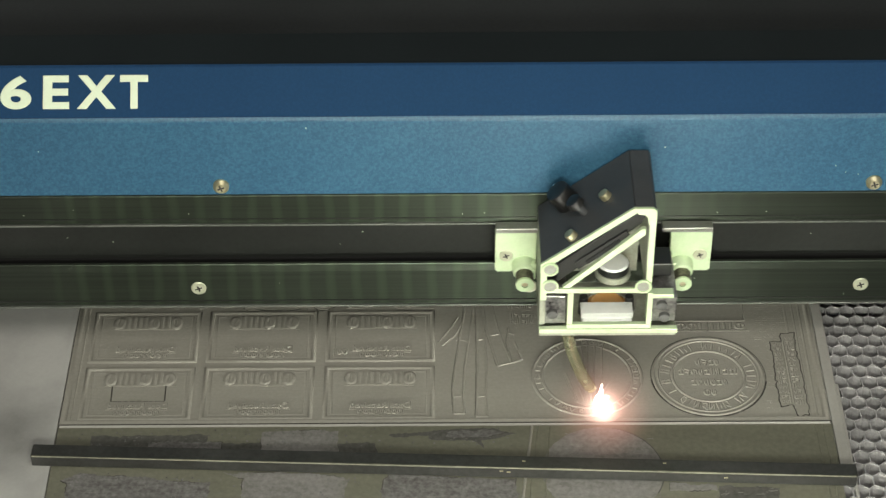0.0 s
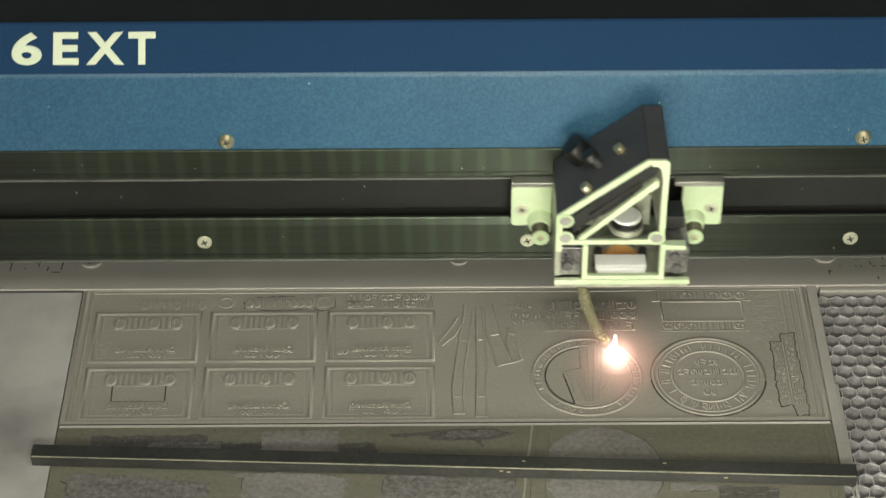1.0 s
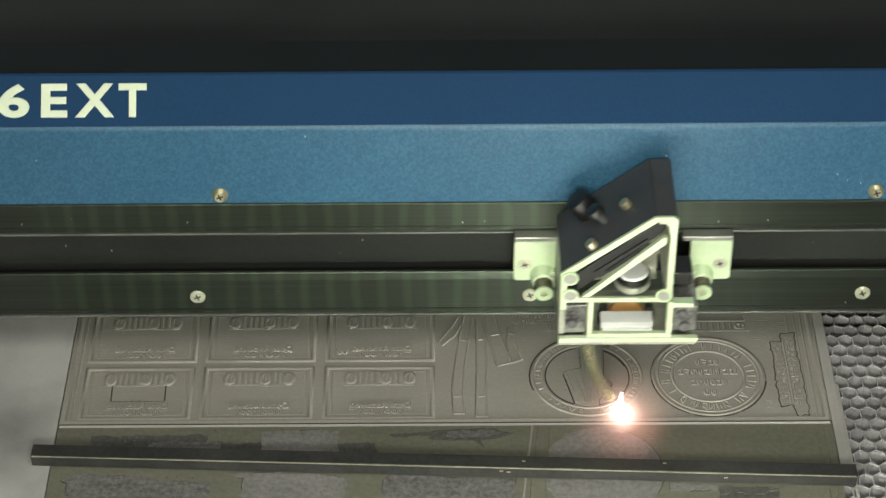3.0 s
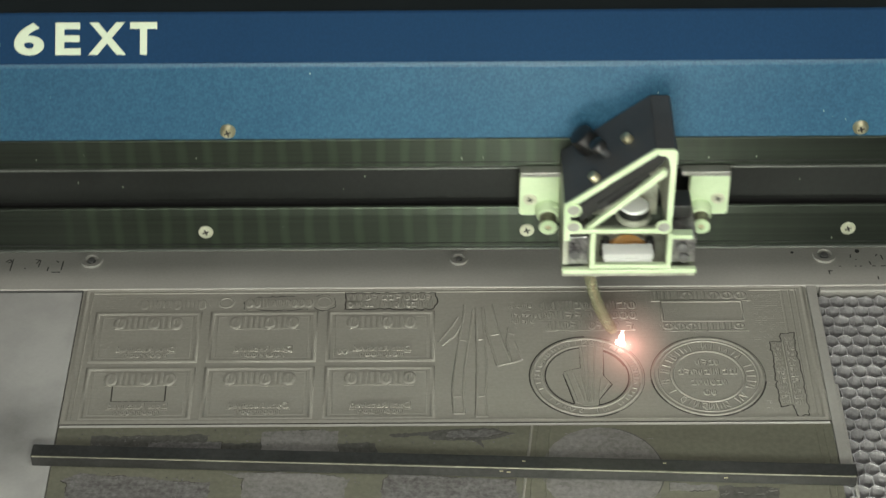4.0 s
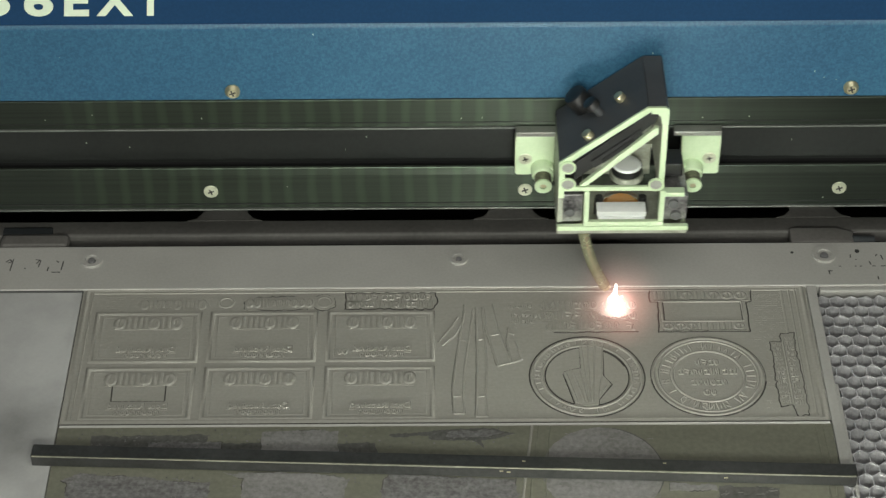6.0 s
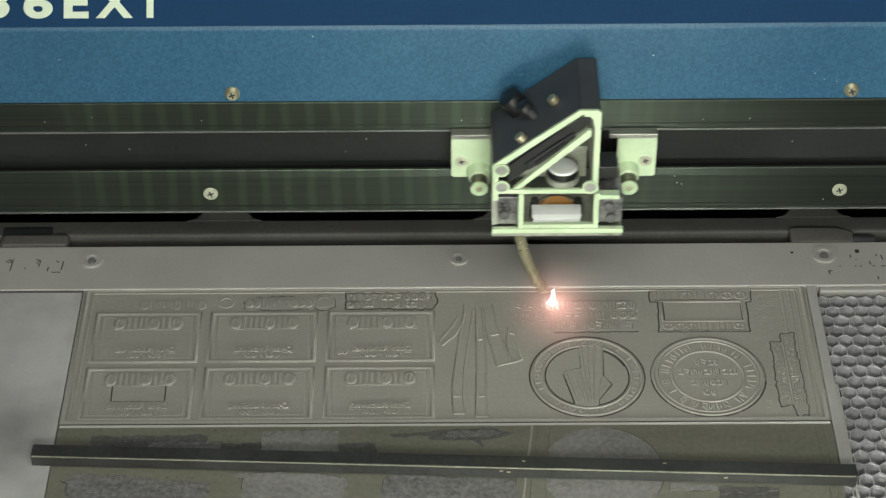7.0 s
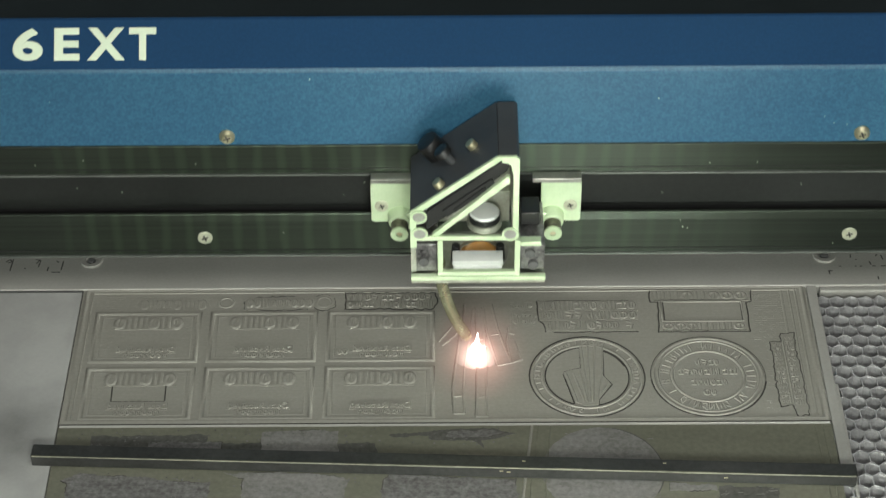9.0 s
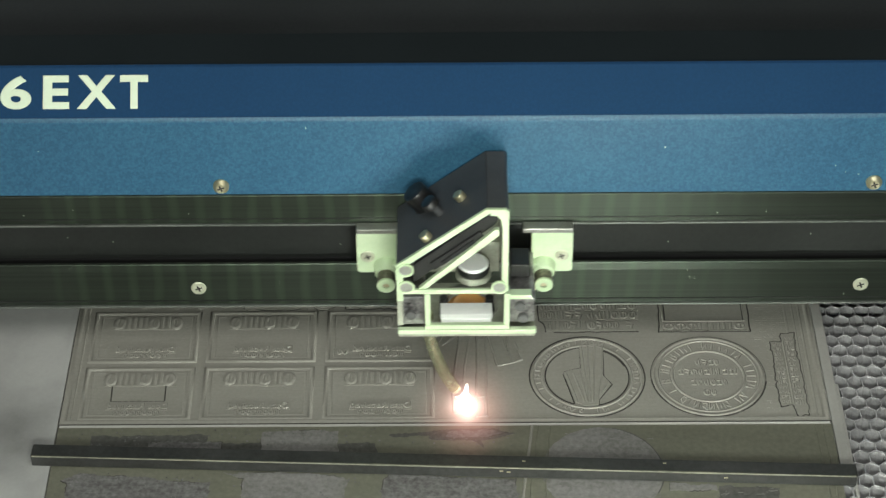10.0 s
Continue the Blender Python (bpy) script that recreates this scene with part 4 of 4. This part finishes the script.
def build_bar():
    b = thing("steel_bar", "blackened square steel bar lying across the sheet", "bar")
    part("bar", a_box(-156.0, 156.0, -3.3, 3.3, 0, 5.2, bevel=0.35), BAR, b)
    # highlight on the front edge, put in as pale strips in uneven stretches
    rnd = random.Random(12)
    x, edge = -155.6, bmesh.new()
    while x < 155.0:
        w = min(rnd.uniform(9, 30), 155.6 - x)
        d = rnd.uniform(0.3, 0.55) if x > -60 else rnd.uniform(0.2, 0.4)
        prism(edge, [(-3.42, 5.24 - 0.9 * d), (-3.42, 5.0), (-3.1, 5.27), (-3.1 + d, 5.27), (-3.1 + d, 5.1), (-3.2, 4.8)], x, x + w, "x")
        x += w
    part("edge_highlight", edge, BAR_EDGE_LIGHT, b, "pale highlight along the front edge of the bar")
    # a bare metal chip, plus glints put in as small pale boxes
    for x, y, z in ((22.6, -3.3, 3.6), (25.4, -3.35, 3.2), (107.0, -3.35, 3.0), (31.0, 0.5, 5.2), (84.0, 1.2, 5.2)):
        part("chip_glint", a_box(x - 0.7, x + 0.7, y - 0.2, y + 0.2, z - 0.3, z + 0.2, bevel=0.1), BRASS, b, "pale chip and glint mark")
    b.matrix_world = pose(-1.1 * MM, -105.8 * MM, 0.75 * MM, 0, 0, -2.38)


# ---- gantry ----
def letter(ch, parent, x0, x1):
    """One bold letter lying on the sloped cover."""
    cu = bpy.data.curves.new("glyph", "FONT")
    cu.body, cu.bevel_depth, cu.bevel_resolution, cu.resolution_u = ch, 0.036, 1, 6
    tmp = bpy.data.objects.new("glyph", cu)
    me = bpy.data.meshes.new_from_object(tmp)
    bpy.data.objects.remove(tmp)
    vs = np.array([v.co[:] for v in me.vertices])
    lo, hi = vs.min(0), vs.max(0)
    c = math.sqrt(0.5)
    for v in me.vertices:
        fx, fy, fz = [(v.co[i] - lo[i]) / (hi[i] - lo[i]) for i in range(3)]
        u, d = 4.1 + 12.5 * fy, 0.12 * fz
        v.co = ((x0 + fx * (x1 - x0)) * MM, (25.45 + c * u - c * d) * MM, (120.9 + c * u + c * d) * MM)
    me.materials.clear()
    me.materials.append(LETTER)
    ob = new("letter", me)
    ob.parent = parent
    return ob


def build_gantry():
    g = thing("gantry_bridge", "blue enamelled gantry bridge with aluminium guide rails", "gantry")
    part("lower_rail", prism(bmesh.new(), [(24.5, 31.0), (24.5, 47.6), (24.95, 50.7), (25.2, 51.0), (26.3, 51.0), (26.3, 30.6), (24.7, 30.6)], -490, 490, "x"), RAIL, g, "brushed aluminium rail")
    part("rail_lip", a_box(-490, 490, 23.8, 33, 29.7, 30.5, bevel=0.2), LIP, g)
    part("rail_line", a_box(-490, 490, 24.2, 25, 32.6, 33.1), RAIL_DARK, g)
    part("web", a_box(-490, 490, 31.0, 36, 49.7, 71.6), RAIL_DARK, g, "black recessed web")
    # shade of the gap behind the lower rail, put in as a black block
    part("web_gap_shade", a_box(-490, 490, 31.6, 36, 30.6, 49.5), SLOT_SHADE, g)
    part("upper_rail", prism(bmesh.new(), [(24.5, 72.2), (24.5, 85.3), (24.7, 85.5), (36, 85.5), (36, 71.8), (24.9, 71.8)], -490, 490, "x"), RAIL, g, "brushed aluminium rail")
    part("upper_lip", a_box(-490, 490, 24.1, 30, 70.9, 71.7, bevel=0.2), LIP, g)
    part("rail_line", a_box(-490, 490, 24.3, 25, 74.2, 74.6), RAIL_DARK, g)
    part("front_cover", prism(bmesh.new(), [(25.0, 85.9), (25.0, 119.4), (25.07, 120.0), (25.27, 120.5), (25.55, 120.95), (25.95, 121.4), (27.4, 120.0), (26.6, 118.9), (26.6, 85.9)], -490, 490, "x"), BLUE, g, "textured blue enamel panel")
    part("sloped_cover", prism(bmesh.new(), [(26.05, 121.45), (39.2, 134.6), (40.2, 135.0), (41.0, 134.4), (41.0, 132.0), (28.0, 119.4)], -490, 490, "x"), NAVY, g, "smooth navy enamel slope")
    part("rear_cover", a_box(-490, 490, 39.4, 41.0, 60, 131.8), NAVY, g)
    part("top_cover", a_box(-490, 490, 41.2, 61.0, 132.4, 134.2, bevel=0.4), DARK_TOP, g, "dark blue-black top panel")
    # added filler; its dark colour stands for the shaded machine rear
    part("rear_fill_panel", a_box(-490, 490, 61.2, 150, 116, 120, bevel=0.6), VOID, g, "dark panel added to fill the gap behind the top panel")
    part("beam_core", a_box(-490, 490, 36.2, 39.2, 32, 115), VOID, g)
    for ch, x0, x1 in (("3", -177.2, -166.7), ("6", -161.5, -150.0), ("E", -145.9, -136.2), ("X", -133.5, -119.1), ("T", -117.7, -107.4)):
        letter(ch, g, x0, x1)
    for x in (-352.7, -224.0, -95.3, 33.4, 162.0, 291):
        screw(g, "rail_screw", (x, 24.5, 39.5), (0, -1, 0.05), 3.0, 0.7, STEEL, dome=False)
    for x in (-327, -82.9, 161.0, 405):
        screw(g, "cover_screw", (x, 25.0, 90.2), (0, -1, 0.1), 3.0, 2.4, BRASS)
    rnd = random.Random(8)
    bm = bmesh.new()
    for _ in range(26):
        x, z = rnd.uniform(-180, 190), rnd.choice((rnd.uniform(90, 118), rnd.uniform(76, 84), rnd.uniform(34, 50), rnd.uniform(55, 69)))
        y = 24.9 if z > 86 else (30.9 if 51 < z < 72 else 24.4)
        s = rnd.uniform(0.08, 0.2)
        box(bm, x - s, x + s, y - 0.1, y + 0.1, z - s, z + s)
    tagged(part("dust_speck", bm, LETTER, g), "", "", "", "stuff")
    return g


def build_head():
    h = thing("laser_carriage", "black and bare aluminium laser carriage riding on the gantry", "laser carriage")
    # hollow wedge body, black outside
    body = bmesh.new()
    prism(body, [(-25.2, 78.2), (-25.2, 80.6), (7.6, 107.0), (9.0, 104.9), (-22.6, 78.2)], -9.4, 23.4, "y", bevel=0.15)
    prism(body, [(7.9, 104.9), (7.9, 107.05), (14.6, 107.05), (15.5, 106.2), (15.5, 104.9)], -9.3, 23.4, "y", bevel=0.15)
    part("housing", body, BLACK, h, "black anodised wedge housing", smooth=False)
    part("side_wall", a_box(13.3, 15.5, -9.2, 23.2, 67.2, 104.8), INNER, h)
    part("side_wall", a_box(-25.2, -23.2, -9.2, 23.2, 50.2, 78.0), INNER, h)
    part("housing_floor", a_box(-23.1, 13.2, 17, 20.9, 66.6, 68.6), INNER, h)
    part("back_wall", prism(bmesh.new(), [(-23.1, 50.2), (13.2, 50.2), (13.2, 103), (8.0, 103), (-22.8, 78.0)], 21.0, 23.0, "y"), INNER, h)
    # bright front rim, bar by bar
    rim = bmesh.new()
    prism(rim, [(-25.4, 76.0), (-25.4, 80.8), (7.4, 107.2), (9.6, 107.2), (9.6, 106.0), (-21.2, 81.2), (-20.8, 76.0)], -10.6, -9.4, "y", bevel=0.12)
    prism(rim, [(9.0, 104.4), (9.0, 107.25), (14.4, 107.25), (15.7, 106.0), (15.7, 99.5), (13.0, 99.5), (12.6, 103.0), (11.4, 104.4)], -10.7, -9.45, "y", bevel=0.12)
    prism(rim, [(13.4, 99.6), (13.4, 68.2), (15.65, 68.2), (15.65, 99.6)], -10.55, -9.4, "y", bevel=0.1)
    prism(rim, [(-25.3, 67.0), (-25.3, 69.0), (13.3, 69.0), (13.3, 67.0)], -10.65, -9.4, "y", bevel=0.1)
    prism(rim, [(-25.3, 63.4), (-25.3, 75.9), (-22.9, 75.9), (-22.9, 63.4)], -10.5, -9.4, "y", bevel=0.1)
    part("front_rim", rim, ALU, h, "bright bare aluminium edge")
    part("mirror_rail", prism(bmesh.new(), [(-17.2, 69.2), (-14.4, 69.2), (12.2, 94.6), (12.2, 97.2), (10.8, 97.4)], -10.2, -8.4, "y", bevel=0.12), ALU, h)
    part("mirror_mount", prism(bmesh.new(), [(-19.4, 70.6), (-18.4, 69.9), (11.0, 97.6), (12.4, 101.2), (11.6, 103.6), (9.6, 103.2), (-18.8, 78.6)], -7.4, 24, "y", bevel=0.5), BLACK_KNOB, h, "black mirror mount")
    part("mirror", prism(bmesh.new(), [(-13.0, 79.6), (-11.4, 76.4), (7.0, 92.0), (5.4, 95.0)], -8.2, -7.5, "y", bevel=0.2), BLACK_KNOB, h)
    # black plate for the shade in the mirror slot
    part("mirror_slot", prism(bmesh.new(), [(-9.0, 80.6), (-8.2, 79.2), (3.6, 89.6), (2.8, 91.2)], -8.7, -8.1, "y", bevel=0.2), SLOT_SHADE, h)
    for x, z in ((-21.9, 78.9), (-21.7, 70.6), (12.5, 70.3)):
        pin = part("dowel", ring(bmesh.new(), (x, -10.5, z), (0, -1, 0), 2.3, 3.1, 0.7), ALU, h, smooth=True)
        part("dowel_end", rod(bmesh.new(), (x, -9.6, z), (x, -10.9, z), 2.28, n=24), ALU_DULL, pin, smooth=True)
    # lens stage below
    part("base_plate", a_box(-25.3, 26.4, -10.8, -8.6, 46.9, 48.9, bevel=0.25), ALU, h, "bright base plate")
    part("base_floor", a_box(-25.2, 26.3, -7.4, 20.8, 42.6, 44.6, bevel=0.2), INNER, h)
    part("base_rim", a_box(-15.0, 16.4, -10.9, -9.0, 49.5, 51.4, bevel=0.15), ALU, h)
    part("post", a_box(-15.0, -13.0, -10.8, -6, 51.5, 66.9, bevel=0.12), ALU, h)
    part("post", a_box(14.4, 16.4, -10.8, -6, 51.5, 66.9, bevel=0.12), ALU, h)
    part("side_block", a_box(-25.0, -15.2, -7.5, 20, 49.0, 62.8, bevel=0.4), SOOTED, h, "sooty aluminium side block")
    part("side_block", a_box(16.6, 26.0, -6.5, 20, 49.0, 61.0, bevel=0.4), SOOTED, h, "sooty aluminium side block")
    part("side_cap", a_box(16.6, 24.6, -7.4, -3.6, 61.2, 63.2, bevel=0.3), ALU, h)
    for x, z in ((-20.4, 54.5), (21.6, 51.8), (20.4, 57.6)):
        y = -7.5 if x < 0 else -6.5
        part("set_screw", rod(bmesh.new(), (x, y + 0.5, z), (x, y - 1.6, z), 2.0, n=18, bevel=0.3), SOOT, h, smooth=True)
    part("sensor_block", a_box(17.0, 24.2, 2, 12, 64.0, 70.0, bevel=0.5), BLACK_KNOB, h, "small black sensor block")
    part("lens_ring", ring(bmesh.new(), (1.4, 7.0, 44.4), (0, 0, 1), 8.6, 11.0, 1.6, 36), ALU_DULL, h, smooth=True)
    part("lens", rod(bmesh.new(), (1.4, 7.0, 44.2), (1.4, 7.0, 46.6), 8.5, 6.0, n=36), LENS, h, "amber focusing lens", smooth=True)
    part("lens_plate", a_box(-9.4, 10.2, -5.0, 1.6, 49.3, 51.6, bevel=0.3), WHITE_PLATE, h, "white lens carrier")
    part("lens_foot", a_box(-9.0, 9.8, -6.6, 0.6, 44.7, 49.2, bevel=0.3), WHITE_PLATE, h)
    part("foot_screw", rod(bmesh.new(), (-2.4, -6.2, 48.2), (-2.4, -6.9, 48.2), 0.8, n=14), VOID, h)
    for x in (-8.0, 9.2):
        part("lens_clip", rod(bmesh.new(), (x, 3.6, 44.6), (x, 3.6, 52.6), 2.0, 1.6, n=16), BLACK_KNOB, h, smooth=True)
    part("lens_tube", rod(bmesh.new(), (3.2, 12.0, 56.4), (3.2, 12.0, 59.2), 6.8, 6.6, n=36, bevel=0.3), INNER, h, smooth=True)
    part("tube_bracket", a_box(0.2, 6.2, 18.2, 20.9, 56.6, 59.0), INNER, h)
    part("tube_band", rod(bmesh.new(), (3.2, 12.0, 59.3), (3.2, 12.0, 62.0), 6.1, n=36), RAIL_DARK, h, "dark band of the lens tube", smooth=True)
    part("tube_cap", rod(bmesh.new(), (3.2, 12.0, 62.1), (3.2, 12.0, 63.0), 6.0, 5.2, n=36, bevel=0.2), WHITE_PLATE, h, "white tube cap", smooth=True)
    # knob and screws on the slope
    up = Vector((-0.626, 0, 0.78))

    def on_slope(s, y):
        return Vector((-25.2 + 32.8 * s, y, 80.6 + 26.4 * s))
    p = on_slope(0.33, 15.0)
    part("knob", rod(bmesh.new(), p - up * 1, p + up * 7.5, 5.0, 4.6, n=26, bevel=0.6), BLACK_KNOB, h, "black thumb knob", smooth=True)
    p = on_slope(0.49, 4.0)
    spin = part("spindle", rod(bmesh.new(), p - up, p + up * 4.5, 1.7, n=16), BLACK, h, smooth=True)
    part("spindle_cap", rod(bmesh.new(), p + up * 4.5, p + up * 7.5, 3.3, 3.0, n=20, bevel=0.4), BLACK_KNOB, spin, smooth=True)
    for s, y in ((0.73, 5.0), (0.35, -5.6)):
        p = on_slope(s, y)
        part("brass_screw", rod(bmesh.new(), p - up, p + up * 2.6, 2.2, 2.0, n=18, bevel=0.3), BRASS, h, smooth=True)
    # bearing wings on the rail
    for sx in (-1, 1):
        wing = bmesh.new()
        out = [(25.4, 70.2), (40.2, 70.2), (41.2, 69.2), (41.2, 51.4), (40.2, 50.4), (35.0, 50.4), (34.0, 52.2), (25.4, 49.0)]
        prism(wing, [(sx * x, z) for x, z in out], 20.5, 24.0, "y", bevel=0.3)
        part("wing", wing, ALU, h, "bright bearing wing")
        part("wing_ledge", a_box(*sorted((sx * 22, sx * 41.0)), 19.6, 24.0, 70.4, 72.6, bevel=0.3), ALU_DULL, h)
        screw(h, "wing_screw", (sx * 37.0, 20.5, 58.6), (0, -1, 0), 2.7, 0.5, STEEL, dome=False)
        part("lug", rod(bmesh.new(), (sx * 30, 21.5, 53.6), (sx * 30, 16.5, 52.8), 5.0, 4.3, n=24, bevel=0.5), ALU, h, smooth=True)
        part("lug_web", prism(bmesh.new(), [(sx * 25.6, 49.2), (sx * 25.6, 57.0), (sx * 31.5, 57.0), (sx * 33.6, 53.0), (sx * 31.0, 49.0)], 17.2, 20.4, "y", bevel=0.5), ALU, h)
        part("bolt_neck", rod(bmesh.new(), (sx * 30, 18, 52.6), (sx * 30, 11.6, 51.9), 3.4, n=26), KNURL, h, "dark knurled bolt neck", smooth=True)
        bolt = part("bolt_head", ring(bmesh.new(), (sx * 30, 11.8, 51.9), (0, -1, -0.05), 1.3, 3.5, 0.9, 26), ALU, h, smooth=True)
        part("bolt_socket", rod(bmesh.new(), (sx * 30, 11.9, 51.9), (sx * 30, 11.3, 51.9), 1.29, n=6), BRASS, bolt)
    # air nozzle
    path = [(-14.5, 1, 47), (-14.2, 1, 41), (-13.4, 0.8, 34), (-11.8, 0.6, 27), (-9.6, 0.3, 20), (-6.8, 0, 13.4), (-4.2, 0, 8.4)]
    noz = part("air_nozzle", tube(bmesh.new(), path, 2.35), TUBE, h, "curved tarnished metal air tube", smooth=True)
    part("nozzle_tip", tube(bmesh.new(), [(-4.5, 0, 9.0), (-3.4, 0, 7.0)], 1.9), BRASS, noz, smooth=True)
    return h


# ---- spark and flames ----
def domes(bm, radii, n, rise=0.0):
    """Nested domes for bloom, flame glow and smoke, standing open on the sheet; radii is the outermost (x, y, z)."""
    for i in range(n):
        f = (i + 1) / n
        r = bmesh.ops.create_icosphere(bm, subdivisions=4, radius=1.0)
        low = [v for v in r["verts"] if v.co.z < -0.02]
        high = [v for v in r["verts"] if v.co.z >= -0.02]
        bmesh.ops.scale(bm, vec=(radii[0] * f, radii[1] * f, radii[2] * f), verts=high)
        bmesh.ops.translate(bm, vec=(0, 0, 0.2 + rise), verts=high)
        bmesh.ops.delete(bm, geom=low, context="VERTS")
    return bm


def build_spark():
    s = thing("laser_spark", "white-hot laser spark with pink bloom", "spark")
    bm = bmesh.new()
    r = bmesh.ops.create_icosphere(bm, subdivisions=3, radius=1.0)
    bmesh.ops.scale(bm, vec=(2.2, 2.1, 3.0), verts=r["verts"])
    bmesh.ops.translate(bm, vec=(0, 0, 2.0), verts=r["verts"])
    for tip, w in (((0.7, 0, 10.6), 1.5), ((3.6, -1.0, 3.4), 0.9), ((-3.4, -1.2, 3.0), 0.8)):
        rod(bm, (0, 0, 1.5), tip, w, 0.1, n=12)
    core = part("core", bm, SPARK_CORE, s, "white-hot core", smooth=True)
    # bloom of the spark, put in as two glowing domes
    hot = part("hot_bloom", domes(bmesh.new(), (12, 12, 9), 1), SPARK_HOT, s, "white bloom round the spark core", smooth=True)
    part("halo", domes(bmesh.new(), (29, 29, 29), 1), SPARK_HALO, s, "pink bloom round the spark", smooth=True)
    return s, core, hot


def build_guide_dot():
    d = thing("guide_dot", "small red spot of the guide beam on the rubber sheet", "light spot")
    part("spot", rod(bmesh.new(), (0, 0, 0.1), (0, 0, 1.1), 1.3, 0.9, n=16), GUIDE, d, smooth=True)
    return d


def tongue(size, n_rows=9, n=20):
    """A leaning drop of flame, round below and drawn out above."""
    bm = bmesh.new()
    rows = []
    for i in range(n_rows + 1):
        f = i / n_rows
        r = math.sin(math.pi * min(1, f + 0.04)) ** 0.75 * (1 - 0.45 * f) + 0.01
        rows.append([bm.verts.new((size[0] * (r * math.cos(2 * math.pi * k / n) - 0.12 * f), size[1] * r * math.sin(2 * math.pi * k / n), size[2] * (2 * f - 0.8))) for k in range(n)])
    for a, b in zip(rows, rows[1:]):
        for k in range(n):
            bm.faces.new((a[k], a[(k + 1) % n], b[(k + 1) % n], b[k]))
    return bm


def build_flare(height, width, label, halo, material, size):
    f = thing("flame", label, "flame")
    # dome holds flame gas and the painted haze around it
    part("halo", domes(bmesh.new(), (width, width, height), 1), halo, f, "orange flame gas and glow haze", smooth=True)
    part("tongue", tongue(size), material, f, "yellow flame tongue", smooth=True)
    return f


def build_smoke():
    s = thing("smoke_puff", "thin grey smoke drifting from the cut", "smoke")
    part("puff", domes(bmesh.new(), (48, 48, 5), 1), SMOKE, s, smooth=True)
    part("wisp", domes(bmesh.new(), (46, 46, 9), 1), SMOKE, s, smooth=True)
    return s


def build_led_strip():
    st = thing("led_strip", "row of greenish white LEDs inside the front wall", "light strip")
    part("bar", a_box(-300, 420, -314.8, -309, 38, 54), ALU_DULL, st)
    for i in range(30):
        x = -280 + 24.0 * i
        part("led", a_box(x - 2.5, x + 2.5, -308.9, -308, 43.5, 48.5), LED, st)
    return st


build_room()
build_cabinet()
build_table()
build_rear_channel()
build_side_plate()
build_sheet()
cuts = build_fresh_cuts()
build_bar()
build_led_strip()
gantry = build_gantry()
head = build_head()
spark, spark_core, spark_bloom = build_spark()
guide_dot = build_guide_dot()
flare_big = build_flare(40, 60, "tall yellow flame flaring round the air tube", FLARE_GLOW, FLAME_SHEET, (20, 18, 24))
flare_small = build_flare(20, 22, "small orange flame drifting off the cut", FLARE_GAS, FLAME_TONGUE, (11, 11, 17))
smoke = build_smoke()


def motions():
    walk(gantry, [(t, pose(0, y * MM, 0)) for t, x, y in CUT])
    walk(head, [(t, pose(x * MM, y * MM, 0)) for t, x, y in CUT])
    walk(guide_dot, [(t, pose(x * MM, y * MM, 0)) for t, x, y in CUT])
    # the spark dies while the head jumps to a new outline
    rows, turns, k = [], [], 0
    for t, x, y in CUT:
        k += 1
        out = t in (1.2, 7.9, 8, 8.1)
        rows.append((t, pose(x * MM, y * MM, (-30.0 if out else 0.0) * MM)))
        turns.append((t, pose(0, 0, SMALL.get(t, 0.0) * MM, 0, 0, 38 * math.sin(k * 1.9))))
    walk(spark, rows)
    walk(spark_core, turns)
    walk(spark_bloom, [(t, pose(0, 0, min(0.0, 2.4 * SMALL.get(t, 0.0)) * MM)) for t, x, y in CUT])
    walk(smoke, [(0, pose(70 * MM, -84 * MM, -0.09)), (0.3, pose(70 * MM, -84 * MM, -0.09)), (0.45, pose(74 * MM, -92 * MM, 0.002)), (0.65, pose(78 * MM, -98 * MM, 0.004)),
                 (0.85, pose(80 * MM, -102 * MM, -0.09)), (5.1, pose(88 * MM, -26 * MM, -0.09)), (5.25, pose(88 * MM, -26 * MM, -0.004)), (5.35, pose(90 * MM, -28 * MM, -0.004)),
                 (5.45, pose(92 * MM, -30 * MM, -0.09)), (10, pose(92 * MM, -30 * MM, -0.09))])
    # short flares
    for flame, rows in ((flare_big, [(0, 40, -70, -80), (2.3, 38, -70, -80), (2.36, 33, -58, 3), (2.44, 34, -59, 3), (2.48, 42, -72, -80), (10, 42, -72, -80)]),
                        (flare_small, [(0, 40, -20, -80), (4.42, 44, -26, -80), (4.49, 44.5, -23, 6), (4.6, 45.5, -20, 6), (4.66, 46, -20, -80), (10, 50, -20, -80)])):
        walk(flame, [(t, pose(x * MM, y * MM, z * MM)) for t, x, y, z in rows])
    for cut, t0 in cuts:
        walk(cut, [(0, pose(0, 0, -1.2 * MM)), (t0, pose(0, 0, -1.2 * MM)), (t0 + 0.4, pose(0, 0, 0)), (10, pose(0, 0, 0))])


motions()
